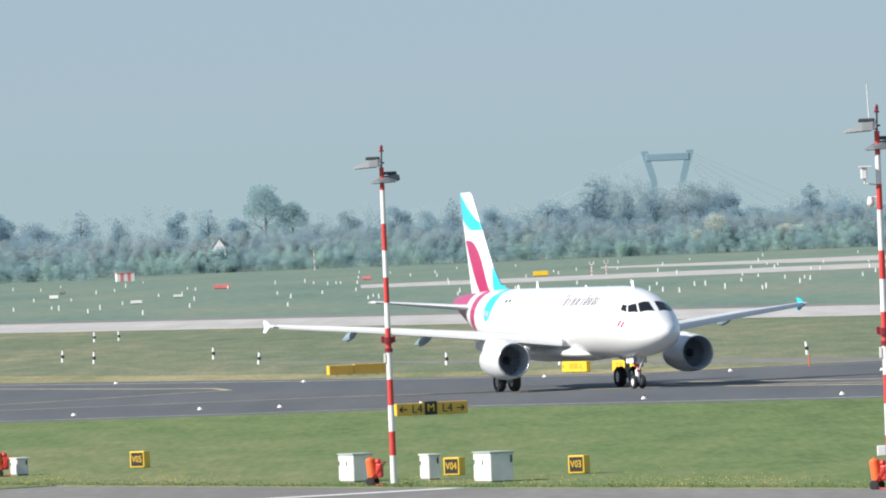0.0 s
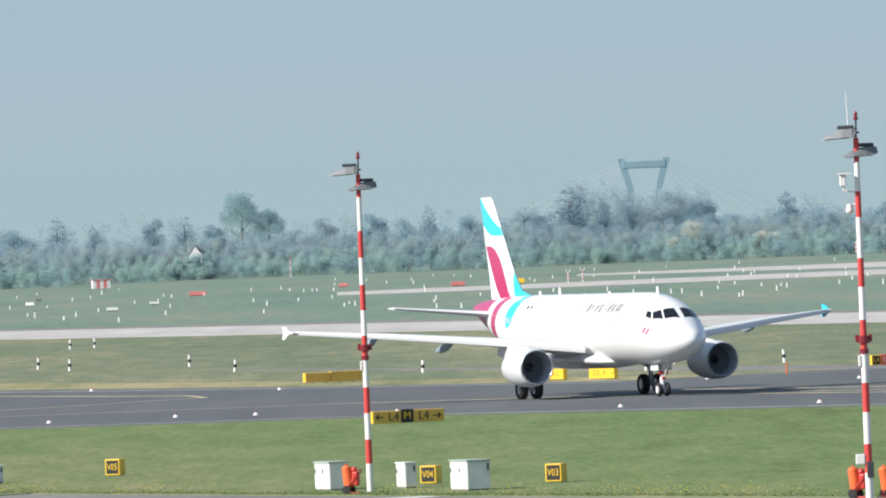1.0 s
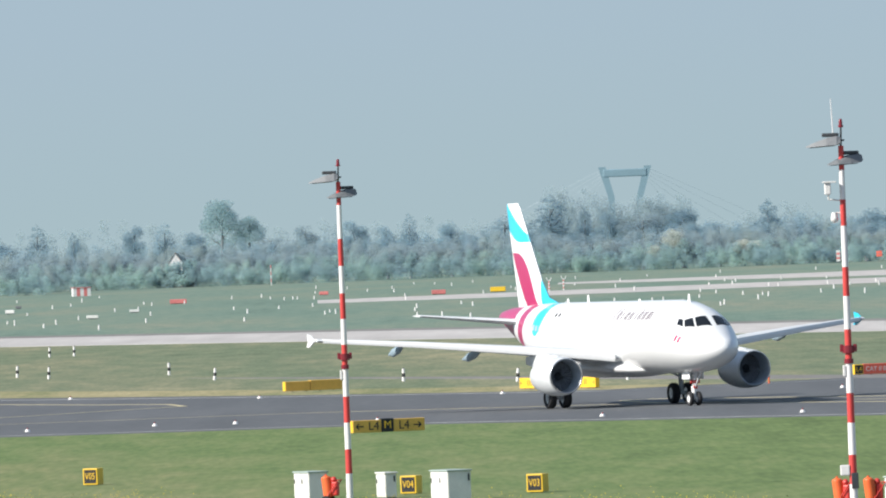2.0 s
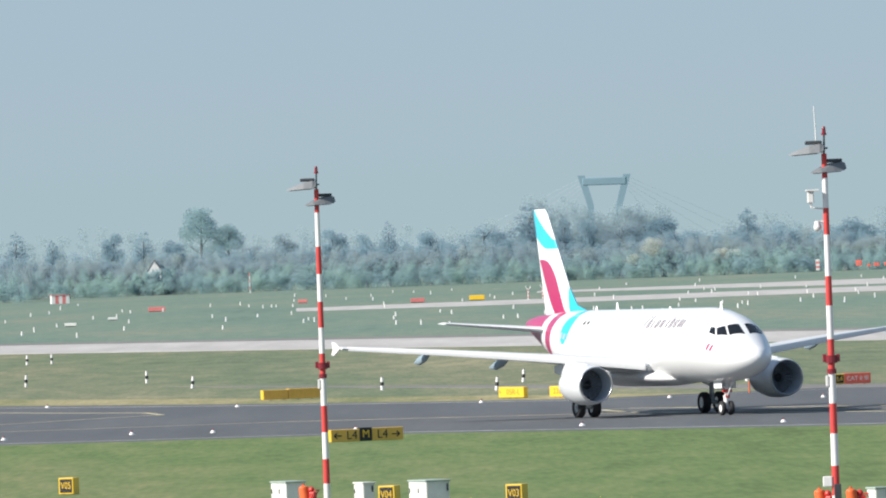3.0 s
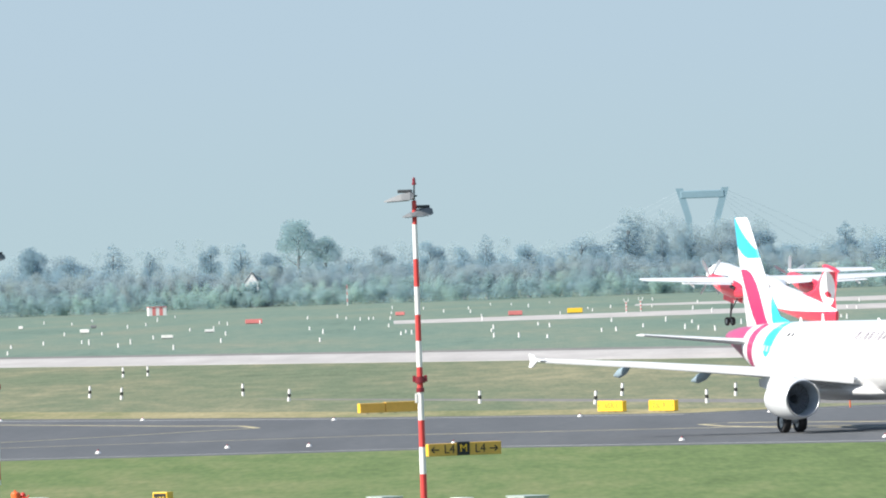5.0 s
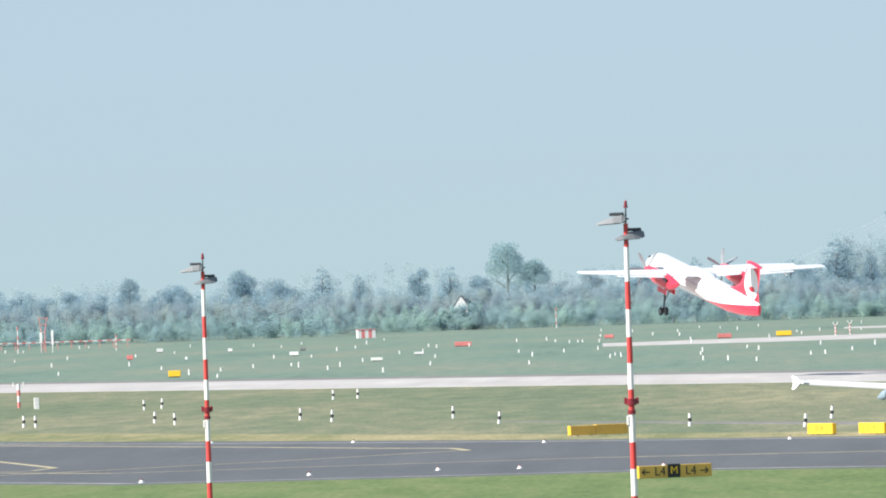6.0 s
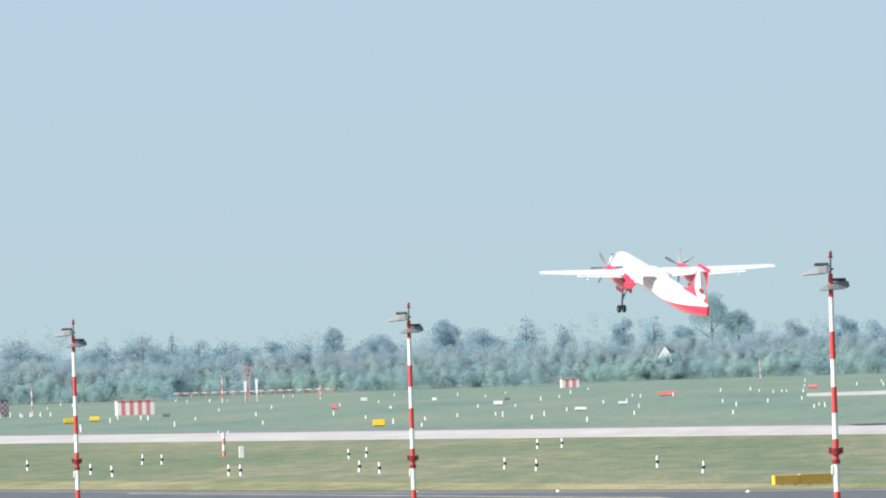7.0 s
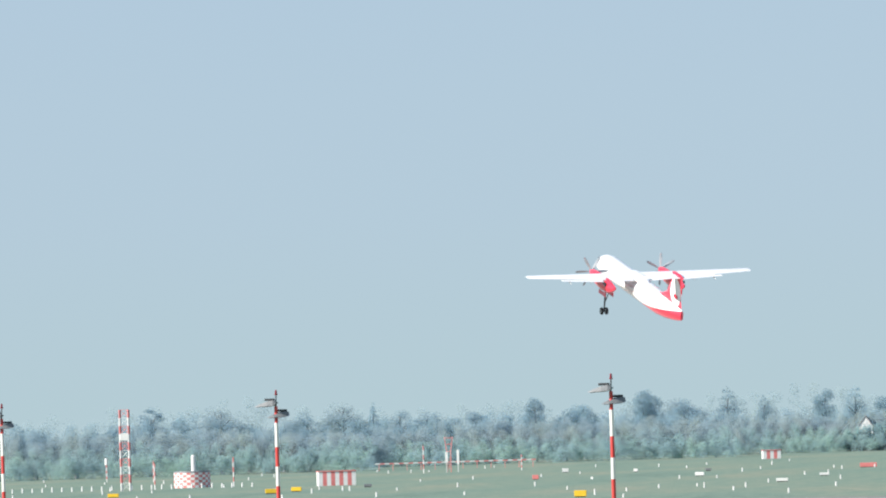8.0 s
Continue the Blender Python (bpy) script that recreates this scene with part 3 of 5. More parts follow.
# ---------- the climbing turboprop ----------
TRED = (0.72, 0.035, 0.07)
# blade grey lightened to stand in for haze and spin blur
M_BLADE = material("hazed_blade_grey", (0.36, 0.40, 0.43), 0.5, vary=0.1, scale=2, fine=9)


def turboprop_paint():
    """White hull, red under the tail."""
    g = Nodes("turboprop_hull_paint", 0.3)
    g.b.inputs["Coat Weight"].default_value = 0.3
    back = g.math("SUBTRACT", 2.6, g.x)
    rise = g.math("ADD", -1.28, g.math("MULTIPLY", g.math("POWER", g.math("MAXIMUM", back, 0.0), 1.6), 0.0185))
    red = g.math("MULTIPLY", g.math("LESS_THAN", g.z, rise), g.math("GREATER_THAN", back, 0.0))
    c = g.ramp(g.noise(0.7, 4), [(0.3, (0.76, 0.77, 0.77)), (0.7, WHITE)])
    return g.done(g.mix(red, c, TRED))


def turboprop_fin_paint():
    g = Nodes("turboprop_fin_paint", 0.3)
    oval = g.ellipse(g.x, g.z, -14.5, 2.75, 1.65, 1.75)
    dot = g.ellipse(g.x, g.z, -14.7, 2.2, 0.7, 0.3)
    c = g.mix(g.math("SUBTRACT", 1.0, oval), (0.80, 0.80, 0.80), TRED)
    c = g.mix(dot, c, TRED)
    return g.done(c)


THULL = [(15.2, 0.04, 0.04, 0, -0.42), (15.1, 0.25, 0.22, 0, -0.41), (14.8, 0.52, 0.46, 0, -0.38), (14.2, 0.83, 0.75, 0, -0.28), (13.4, 1.06, 1.02, 0, -0.14),
         (12.4, 1.24, 1.24, 0, -0.04), (11.0, 1.34, 1.34, 0, 0), (4, 1.345, 1.345, 0, 0), (-3, 1.345, 1.345, 0, 0), (-6.0, 1.345, 1.345, 0, 0), (-9.0, 1.31, 1.34, 0, -0.02), (-11.5, 1.10, 1.22, 0, 0.04),
         (-13.5, 0.84, 1.04, 0, 0.13), (-15.5, 0.50, 0.82, 0, 0.25), (-16.8, 0.18, 0.62, 0, 0.34)]


def turboprop():
    top = thing("turboprop", "white and red twin turboprop airliner climbing away", "airplane")
    hullp, finp = turboprop_paint(), turboprop_fin_paint()
    redp = material("turboprop_red", TRED, 0.3, vary=0.06, scale=0.6, fine=7, coat=0.3)
    white = material("turboprop_white", WHITE, 0.3, vary=0.04, scale=0.6, fine=7, coat=0.3)
    bm = bmesh.new()
    tube(bm, THULL, 40)
    part("fuselage", bm, hullp, top, smooth=True)
    bm = bmesh.new()
    tube(bm, [(3.2, 0.2, 0.1, 0, 1.25), (2.0, 0.95, 0.42, 0, 1.25), (-1.8, 1.0, 0.45, 0, 1.25), (-3.8, 0.2, 0.1, 0, 1.25)], 24)
    part("wing_fairing", bm, white, top, smooth=True)
    for side in (1, -1):
        bm = bmesh.new()
        wing(bm, [(1.55, 0, 1.38, 3.1, 0.15), (1.5, 4.4 * side, 1.36, 3.0, 0.15), (0.75, 14.0 * side, 1.66, 1.45, 0.12), (0.55, 14.25 * side, 1.67, 1.0, 0.08)])
        w = part("wing", bm, white, top, "white straight wing", smooth=True)
        for y0, y1 in ((1.2, 3.7), (5.1, 10.2)):
            bm = bmesh.new()
            x0, x1 = -1.35 + 0.02 * y0, -1.35 + 0.09 * (y1 - 4.4 if y1 > 4.4 else 0)
            wing(bm, [(x0, y0 * side, 1.30, 0.95, 0.12), (x1, y1 * side, 1.40, 0.75, 0.12)])
            part("flap", bm, white, w, "extended white flap", smooth=True)
        for yy in (6.6, 9.2):
            bm = bmesh.new()
            x0 = 0.2 - (yy - 4.4) * 0.05
            tube(bm, [(x0, 0.04, 0.04, yy * side, 1.40), (x0 - 0.9, 0.09, 0.13, yy * side, 1.26), (x0 - 1.9, 0.03, 0.05, yy * side, 1.12)], 10)
            part("flap_fairing", bm, white, w, smooth=True)
        y = 4.4 * side
        bm = bmesh.new()
        tube(bm, [(4.75, 0.30, 0.32, y, 0.95), (4.2, 0.48, 0.52, y, 0.90), (2.6, 0.58, 0.78, y, 0.72), (0.5, 0.60, 0.92, y, 0.62), (-1.6, 0.58, 0.86, y, 0.62), (-3.2, 0.42, 0.55, y, 0.72), (-4.4, 0.10, 0.18, y, 0.95)], 24)
        nac = part("engine_nacelle", bm, redp, top, "red engine nacelle", smooth=True)
        bm = bmesh.new()
        tube(bm, [(-1.2, 0.15, 0.16, y + 0.45 * side, 0.95), (-2.4, 0.18, 0.2, y + 0.55 * side, 0.95)], 14)
        part("exhaust_pipe", bm, M_DARK, nac, "dark exhaust pipe", smooth=True)
        for o in (-0.5, 0.5):
            bm = bmesh.new()
            box(bm, -2.2, 0.4, y + o - 0.02, y + o + 0.02, -0.62, -0.1, 0.015)
            part("gear_door", bm, redp, nac, "open red gear door")
        bm = bmesh.new()
        rod(bm, (-0.7, y, -0.1), (-0.4, y, -2.75), 0.12, 0.09, 12)
        rod(bm, (-2.0, y, -0.1), (-0.5, y, -1.7), 0.06, 0.06, 8)
        rod(bm, (-0.4, y - 0.42, -2.75), (-0.4, y + 0.42, -2.75), 0.07, 0.07, 10)
        leg = part("main_gear", bm, M_DARK, top, "dark main gear leg")
        for o in (-0.3, 0.3):
            wheel_part(leg, "main_tyre", -0.4, y + o, -2.75, 0.44, 0.28)
        bm = bmesh.new()
        wing(bm, [(-13.9, 0, 4.75, 2.2, 0.11), (-14.3, 4.55 * side, 4.80, 1.45, 0.10)])
        part("tailplane", bm, white, top, "white tailplane", smooth=True)
    bm = bmesh.new()
    wing(bm, [(-6.2, 0, 1.05, 10.3, 0.03), (-9.4, 0, 1.5, 7.0, 0.05), (-11.2, 0, 2.2, 5.0, 0.09), (-13.4, 0, 4.7, 3.1, 0.10)], True)
    part("fin", bm, finp, top, "red fin with a white oval mark", smooth=True)
    bm = bmesh.new()
    tube(bm, [(-12.7, 0.05, 0.05, 0, 4.85), (-13.6, 0.28, 0.26, 0, 4.85), (-15.6, 0.28, 0.26, 0, 4.85), (-16.9, 0.05, 0.05, 0, 4.85)], 16)
    part("tail_bullet", bm, redp, top, "red tail bullet", smooth=True)
    for side in (1, -1):
        bm = bmesh.new()
        box(bm, 12.9, 13.4, side * 0.70 - 0.18, side * 0.70 + 0.18, 0.50, 0.76, 0.06)
        part("cockpit_window", bm, M_GLASS, top, "dark cockpit window")
        for i in range(24):
            bm = bmesh.new()
            box(bm, 9.5 - i * 0.74 - 0.12, 9.5 - i * 0.74 + 0.12, side * 1.32 - 0.03, side * 1.32 + 0.03, 0.2, 0.5, 0.02)
            part("cabin_window", bm, M_WINDOW, top)
    props = []
    for side in (1, -1):
        bm = bmesh.new()
        tube(bm, [(0.75, 0.03, 0.03, 0, 0), (0.5, 0.2, 0.2, 0, 0), (0, 0.31, 0.31, 0, 0)], 18)
        hub = part("propeller", bm, redp, top, "spinning propeller with a red spinner", smooth=True)
        for k in range(6):
            bm = bmesh.new()
            rings = []
            for r, c, tw in ((0.25, 0.20, 60), (0.8, 0.34, 42), (1.5, 0.36, 28), (1.95, 0.26, 22), (2.05, 0.10, 20)):
                rings.append([Vector((0.25 + a * math.sin(radians(tw)) + b * math.cos(radians(tw)), a * math.cos(radians(tw)) - b * math.sin(radians(tw)), r)) for a, b in ((-c / 2, 0), (0, 0.03), (c / 2, 0), (0, -0.03))])
            loft(bm, rings)
            bm.transform(Matrix.Rotation(k * math.tau / 6, 4, "X"))
            part("blade", bm, M_BLADE, hub, "propeller blade in a lightened, hazed grey", smooth=True)
        props.append((hub, 4.4 * side, 30 * (side > 0)))
    return top, props


prop_plane, props = turboprop()

# ---------- masts ----------


def on_grid(x, y, z=0.0, turn=0.0):
    """A pose on the ground, its x across and its y along the runway."""
    return pose(x, y, z, 0, 0, 22.7 + turn)


BANDS = [12.0, 11.13, 9.87, 8.85, 7.83, 6.87, 5.91, 5.01, 3.97, 2.99, 2.0, 1.09, 0.0]
BANDS_TALL = [12.13, 11.37, 10.43, 9.60, 8.30, 7.38, 6.33, 5.34, 4.32, 3.38, 2.37, 1.44, 0.52, 0.0]


def floodlight(mast, x, y, z, turn):
    m = Matrix.Translation((x, y, z)) @ pose(0, 0, 0, 0, 0, turn)
    bm = bmesh.new()
    rings = []
    for q, w, lo, hi in ((-0.62, 0.05, -0.17, -0.13), (-0.35, 0.22, -0.15, -0.02), (0.05, 0.30, -0.13, 0.12), (0.38, 0.30, -0.11, 0.17), (0.50, 0.24, -0.05, 0.13)):
        rings.append([Vector((q, s * w, zz)) for s, zz in ((-1, lo), (-0.6, hi), (0.6, hi), (1, lo))])
    loft(bm, rings)
    bm.transform(m)
    lamp = part("floodlight", bm, M_LAMPGREY, mast, "grey wedge-shaped floodlight")
    bm = bmesh.new()
    box(bm, -0.1, 0.42, -0.13, 0.13, 0.15, 0.27, 0.03)
    bm.transform(m)
    part("ballast_box", bm, M_DARK, lamp, "dark ballast box")
    bm = bmesh.new()
    loft(bm, [[Vector((q, s * w, z0)) for s in (-1, 1)] + [Vector((q, s * w, z0 - 0.02)) for s in (1, -1)] for q, w, z0 in ((-0.5, 0.1, -0.165), (0.3, 0.26, -0.125))])
    bm.transform(m)
    part("lens", bm, M_GLASS, lamp, "dark glass lens")


def light_mast(x, y, tall, turn=0.0, extras=False):
    mast = thing("light_mast", "red and white banded floodlight mast standing in grass", "mast", pose(x, y, 0, 0, 0, turn), "apron light masts")
    drop = 12.82 - tall
    bands = BANDS_TALL if extras else [max(0.0, q - drop) for q in BANDS]
    for i, (a, b) in enumerate(zip(bands, bands[1:])):
        if a <= b:
            continue
        ra, rb = 0.085 + 0.042 * (1 - a / 12), 0.085 + 0.042 * (1 - b / 12)
        bm = bmesh.new()
        rod(bm, (0, 0, b), (0, 0, a), rb, ra, 16)
        part("pole_band", bm, (M_RED, M_POLEW)[i % 2], mast, ("red", "white")[i % 2] + " painted pole band", smooth=True)
    zc = 5.70 if extras else 5.45 - drop
    bm = bmesh.new()
    rod(bm, (0, 0, zc - 0.12), (0, 0, zc + 0.12), 0.19, 0.19, 14)
    for s in (-1, 1):
        box(bm, s * 0.15, s * 0.27, -0.08, 0.08, zc - 0.08, zc + 0.16, 0.02)
    rod(bm, (0, 0, zc - 0.45), (0, 0, zc - 0.3), 0.15, 0.15, 14)
    part("hinge_collar", bm, M_DARKRED, mast, "red hinge collar")
    bm = bmesh.new()
    box(bm, -0.2, -0.1, -0.1, 0.05, zc - 0.85, zc - 0.5, 0.02)
    part("junction_box", bm, M_CABINET, mast, "small pale junction box")
    zt = 12.0 - drop
    bm = bmesh.new()
    rod(bm, (0, 0, zt - 0.05), (0.02, 0, zt + 0.58), 0.035, 0.03, 8)
    rod(bm, (-0.25, 0, zt + 0.17), (0.12, 0, zt + 0.17), 0.03, 0.03, 8)
    part("bracket", bm, M_DARK, mast, "dark lamp bracket")
    bm = bmesh.new()
    rod(bm, (0, 0, zt - 0.37), (0.3, 0, zt - 0.37), 0.03, 0.03, 8)
    part("bracket", bm, M_DARK, mast, "dark lamp bracket")
    bm = bmesh.new()
    rod(bm, (0.02, 0, zt + 0.58), (0.02, 0, zt + 0.64), 0.085, 0.085, 12)
    rod(bm, (0.02, 0, zt + 0.64), (0.02, 0, zt + 0.80), 0.062, 0.055, 12)
    ball(bm, (0.02, 0, zt + 0.80), 0.055)
    part("obstruction_light", bm, M_DARKRED, mast, "red obstruction light")
    floodlight(mast, -0.48, 0, zt + 0.14, -8)
    floodlight(mast, 0.14, 0.12, zt - 0.44, 24)
    if extras:
        bm = bmesh.new()
        rod(bm, (-0.22, 0, zt + 0.1), (-0.27, 0, zt + 1.5), 0.022, 0.012, 8)
        part("aerial", bm, M_POLEW, mast, "thin white aerial")
        z1 = zt - 1.58
        bm = bmesh.new()
        rod(bm, (0, 0, z1 - 0.15), (-0.45, 0, z1 - 0.1), 0.025, 0.025, 8)
        rod(bm, (-0.45, 0, z1 - 0.1), (-0.45, 0, z1 + 0.1), 0.025, 0.025, 8)
        box(bm, -0.57, -0.37, -0.3, 0.1, z1 + 0.05, z1 + 0.42, 0.03)
        box(bm, -0.62, -0.2, -0.36, 0.12, z1 + 0.42, z1 + 0.47, 0.01)
        part("camera_housing", bm, M_CABINET, mast, "white camera housing on an arm")
        z2 = zt - 2.32
        bm = bmesh.new()
        rod(bm, (0, 0, z2 + 0.2), (-0.28, 0, z2 + 0.2), 0.03, 0.03, 8)
        ball(bm, (-0.28, 0, z2 + 0.02), 0.13)
        rod(bm, (-0.28, 0, z2 + 0.05), (-0.28, 0, z2 + 0.22), 0.12, 0.08, 12)
        part("dome_camera", bm, M_CABINET, mast, "white dome camera", smooth=True)
        bm = bmesh.new()
        box(bm, -0.40, -0.10, -0.12, 0.1, 1.72, 2.05, 0.03)
        part("switch_box", bm, M_CABINET, mast, "white switch box")
        bm = bmesh.new()
        box(bm, -0.06, 0.16, -0.2, -0.1, 1.3, 1.8, 0.02)
        part("control_box", bm, M_DARK, mast, "dark control box")
    return mast


light_mast(-4.95, 416.9, 12.82)
light_mast(11.72, 352.0, 12.95, extras=True)
light_mast(-26.38, 535.0, 11.98)
light_mast(-46.4, 586.0, 11.90)
light_mast(-66.4, 640.0, 11.82)

# ---------- cabinets, extinguishers and stand signs at the apron ----------


def cabinet(x, y, wide, deep, tall, roof):
    c = thing("utility_cabinet", "white steel utility cabinet on a plinth in the grass", "cabinet", on_grid(x, y), "apron cabinets")
    bm = bmesh.new()
    box(bm, -wide / 2, wide / 2, -deep / 2, deep / 2, 0.08, tall, 0.015)
    part("body", bm, M_CABINET, c)
    bm = bmesh.new()
    box(bm, -wide / 2 - 0.05, wide / 2 + 0.05, -deep / 2 - 0.05, deep / 2 + 0.05, tall, tall + 0.06, 0.015)
    part("roof", bm, M_CABTOP if roof else M_CABINET, c, "grey-green cabinet roof" if roof else "")
    bm = bmesh.new()
    box(bm, -wide / 2 + 0.03, wide / 2 - 0.03, -deep / 2 + 0.03, deep / 2 - 0.03, -0.05, 0.08, 0.0)
    part("plinth", bm, M_OLDPAVE, c, "concrete plinth")
    n = 2 if deep > 1 else 1
    for i in range(n):
        a, b = -deep / 2 + deep * i / n + 0.02, -deep / 2 + deep * (i + 1) / n - 0.02
        bm = bmesh.new()
        box(bm, -wide / 2 - 0.018, -wide / 2 + 0.002, a, b, 0.14, tall - 0.03, 0.006)
        d = part("door", bm, M_CABINET, c, "flat steel door")
        bm = bmesh.new()
        box(bm, -wide / 2 - 0.045, -wide / 2 - 0.015, b - 0.12, b - 0.07, tall * 0.62, tall * 0.78, 0.006)
        part("handle", bm, M_DARK, d, "dark handle")
    bm = bmesh.new()
    box(bm, wide / 2 - 0.12, wide / 2 - 0.06, -deep / 2 - 0.03, -deep / 2 + 0.002, tall * 0.68, tall * 0.92, 0.006)
    part("latch", bm, M_DARK, c, "dark latch")
    return c


cabinet(-6.47, 422.3, 0.76, 1.5, 1.07, True)
cabinet(-3.6, 420.8, 0.45, 0.9, 0.96, False)
cabinet(-1.15, 412.9, 0.92, 1.65, 1.12, True)
cabinet(-21.05, 460.3, 0.5, 0.8, 0.72, False)
cabinet(14.3, 386.0, 0.5, 0.7, 0.85, True)


def extinguisher(x, y, turn):
    e = thing("wheeled_fire_extinguisher", "orange wheeled fire extinguisher parked in the grass", "fire extinguisher", pose(x, y, 0, 0, 0, turn), "wheeled fire extinguishers")
    bm = bmesh.new()
    rod(bm, (-0.1, 0, 0.28), (-0.18, 0, 0.98), 0.19, 0.19, 18)
    ball(bm, (-0.18, 0, 0.98), 0.19, 1, 1, 0.55)
    rod(bm, (-0.18, 0, 1.0), (-0.2, 0, 1.14), 0.05, 0.04, 8)
    part("cylinder", bm, M_ORANGE, e, smooth=True)
    bm = bmesh.new()
    box(bm, 0.05, 0.30, -0.14, 0.14, 0.32, 0.85, 0.06)
    ball(bm, (0.12, 0, 0.92), 0.12)
    part("hose_box", bm, M_MASTRED, e, "red hose box")
    bm = bmesh.new()
    rod(bm, (-0.2, -0.2, 0.15), (0.35, -0.2, 0.9), 0.02, 0.02, 8)
    rod(bm, (-0.2, 0.2, 0.15), (0.35, 0.2, 0.9), 0.02, 0.02, 8)
    rod(bm, (0.35, -0.2, 0.9), (0.35, 0.2, 0.9), 0.025, 0.025, 8)
    rod(bm, (-0.25, -0.22, 0.05), (0.35, -0.22, 0.05), 0.025, 0.025, 8)
    rod(bm, (-0.25, 0.22, 0.05), (0.35, 0.22, 0.05), 0.025, 0.025, 8)
    part("trolley_frame", bm, M_MASTRED, e, "red tubular trolley")
    for s in (-1, 1):
        bm = bmesh.new()
        loft(bm, [[Vector((-0.12 + r * math.cos(k * math.tau / 16), s * 0.27 + o, 0.17 + r * math.sin(k * math.tau / 16))) for k in range(16)] for r, o in ((0.1, -0.04), (0.17, -0.03), (0.17, 0.03), (0.1, 0.04))])
        part("wheel", bm, M_RUBBER, e, "black wheel")
    return e


extinguisher(-5.62, 415.0, -20)
extinguisher(-21.75, 459.4, 5)
extinguisher(12.2, 378.0, -25)
extinguisher(13.25, 377.5, 15)


def letters(word, size, x, z, y, mat, parent, squeeze=1.0):
    bm = text_mesh(word, size, 0.006)
    bm.transform(Matrix.Translation((x, y, z)) @ Matrix.Diagonal((squeeze, 1, 1, 1)))
    return part("lettering", bm, mat, parent)


def arrow(x, z, y, size, way, mat, parent):
    bm = bmesh.new()
    for a, b in (((-0.5, 0), (0.45, 0)), ((0.5, 0), (0.12, 0.34)), ((0.5, 0), (0.12, -0.34))):
        p, q = Vector((a[0] * way * size, 0, a[1] * size)), Vector((b[0] * way * size, 0, b[1] * size))
        d = (q - p).normalized()
        nrm = Vector((-d.z, 0, d.x)) * size * 0.075
        loft(bm, [[p + nrm + o, q + nrm + o, q - nrm + o, p - nrm + o] for o in (Vector((0, -0.006, 0)), Vector((0, 0.006, 0)))])
    bm.transform(Matrix.Translation((x, y, z)))
    return part("arrow", bm, mat, parent)


def sign_box(sign, x0, x1, z0, z1, deep, mat, label=""):
    bm = bmesh.new()
    box(bm, x0, x1, -deep / 2, deep / 2, z0, z1, 0.025)
    return part("panel", bm, mat, sign, label)


def sign_legs(sign, x0, x1, z, n=3):
    for i in range(n):
        x = x0 + (x1 - x0) * (i + 0.5) / n
        bm = bmesh.new()
        rod(bm, (x, 0, -0.05), (x, 0, z + 0.02), 0.04, 0.04, 8)
        part("leg", bm, M_DARK, sign)


def stand_sign(x, y, word, turn):
    s = thing("stand_sign", "black stand sign with yellow border and " + word + " lettering", "sign", pose(x, y, 0, 0, 0, turn), "aircraft stand signs")
    bm = bmesh.new()
    box(bm, -0.33, 0.33, -0.2, 0.42, 0.06, 0.74, 0.02)
    part("housing", bm, M_SIGNY, s, "yellow housing")
    bm = bmesh.new()
    box(bm, -0.27, 0.27, -0.212, -0.196, 0.12, 0.68, 0.004)
    face = part("face", bm, M_BLACK, s, "black face")
    letters(word, 0.40, 0, 0.40, -0.216, M_SIGNY, face, 0.72)
    bm = bmesh.new()
    rod(bm, (-0.2, 0, -0.05), (-0.2, 0, 0.08), 0.04, 0.04, 8)
    rod(bm, (0.2, 0, -0.05), (0.2, 0, 0.08), 0.04, 0.04, 8)
    part("foot", bm, M_DARK, s)
    return s


stand_sign(-16.26, 466.0, "V05", -22)
stand_sign(-2.75, 426.3, "V04", -22)
stand_sign(2.05, 420.8, "V03", -22)

# ---------- taxiway signs ----------
s = thing("taxiway_sign", "amber and black taxiway sign reading L4 M L4", "sign", on_grid(-4.75, 575.6))
sign_box(s, -2.0, -0.42, 0.02, 0.66, 0.36, M_SIGNO, label="amber panel")
sign_box(s, -0.42, 0.27, 0.03, 0.72, 0.37, M_BLACK, label="black panel")
sign_box(s, 0.27, 2.0, 0.02, 0.68, 0.36, M_SIGNO, label="amber panel")
sign_legs(s, -2, 2, 0.05, 5)
arrow(-1.62, 0.34, -0.186, 0.42, -1, M_BLACK, s)
letters("L4", 0.62, -0.85, 0.34, -0.186, M_BLACK, s)
letters("M", 0.55, -0.07, 0.38, -0.192, M_SIGNY, s)
letters("L4", 0.62, 0.84, 0.34, -0.186, M_BLACK, s)
arrow(1.58, 0.34, -0.186, 0.42, 1, M_BLACK, s)
# left end coloured brighter than the panels, for the sun falling on it
bm = bmesh.new()
box(bm, -2.012, -1.996, -0.15, 0.15, 0.06, 0.62, 0.004)
part("sunlit_end", bm, M_SIGNY, s, "sign end in brighter yellow, as if sunlit")

s = thing("taxiway_sign", "blank amber back of a long taxiway sign in the grass", "sign", on_grid(-11.2, 757.5))
sign_box(s, -2.1, -0.3, 0.08, 0.72, 0.5, M_SIGNO, label="amber panel")
sign_box(s, -0.26, 2.05, 0.08, 0.76, 0.5, M_SIGNO, label="amber panel")
sign_legs(s, -2, 2, 0.1, 4)
# brighter yellow on this end stands in for sunlight
bm = bmesh.new()
box(bm, -2.118, -2.096, -0.23, 0.23, 0.10, 0.72, 0.004)
part("sunlit_end", bm, M_SIGNY, s, "sign end in brighter yellow, as if sunlit")

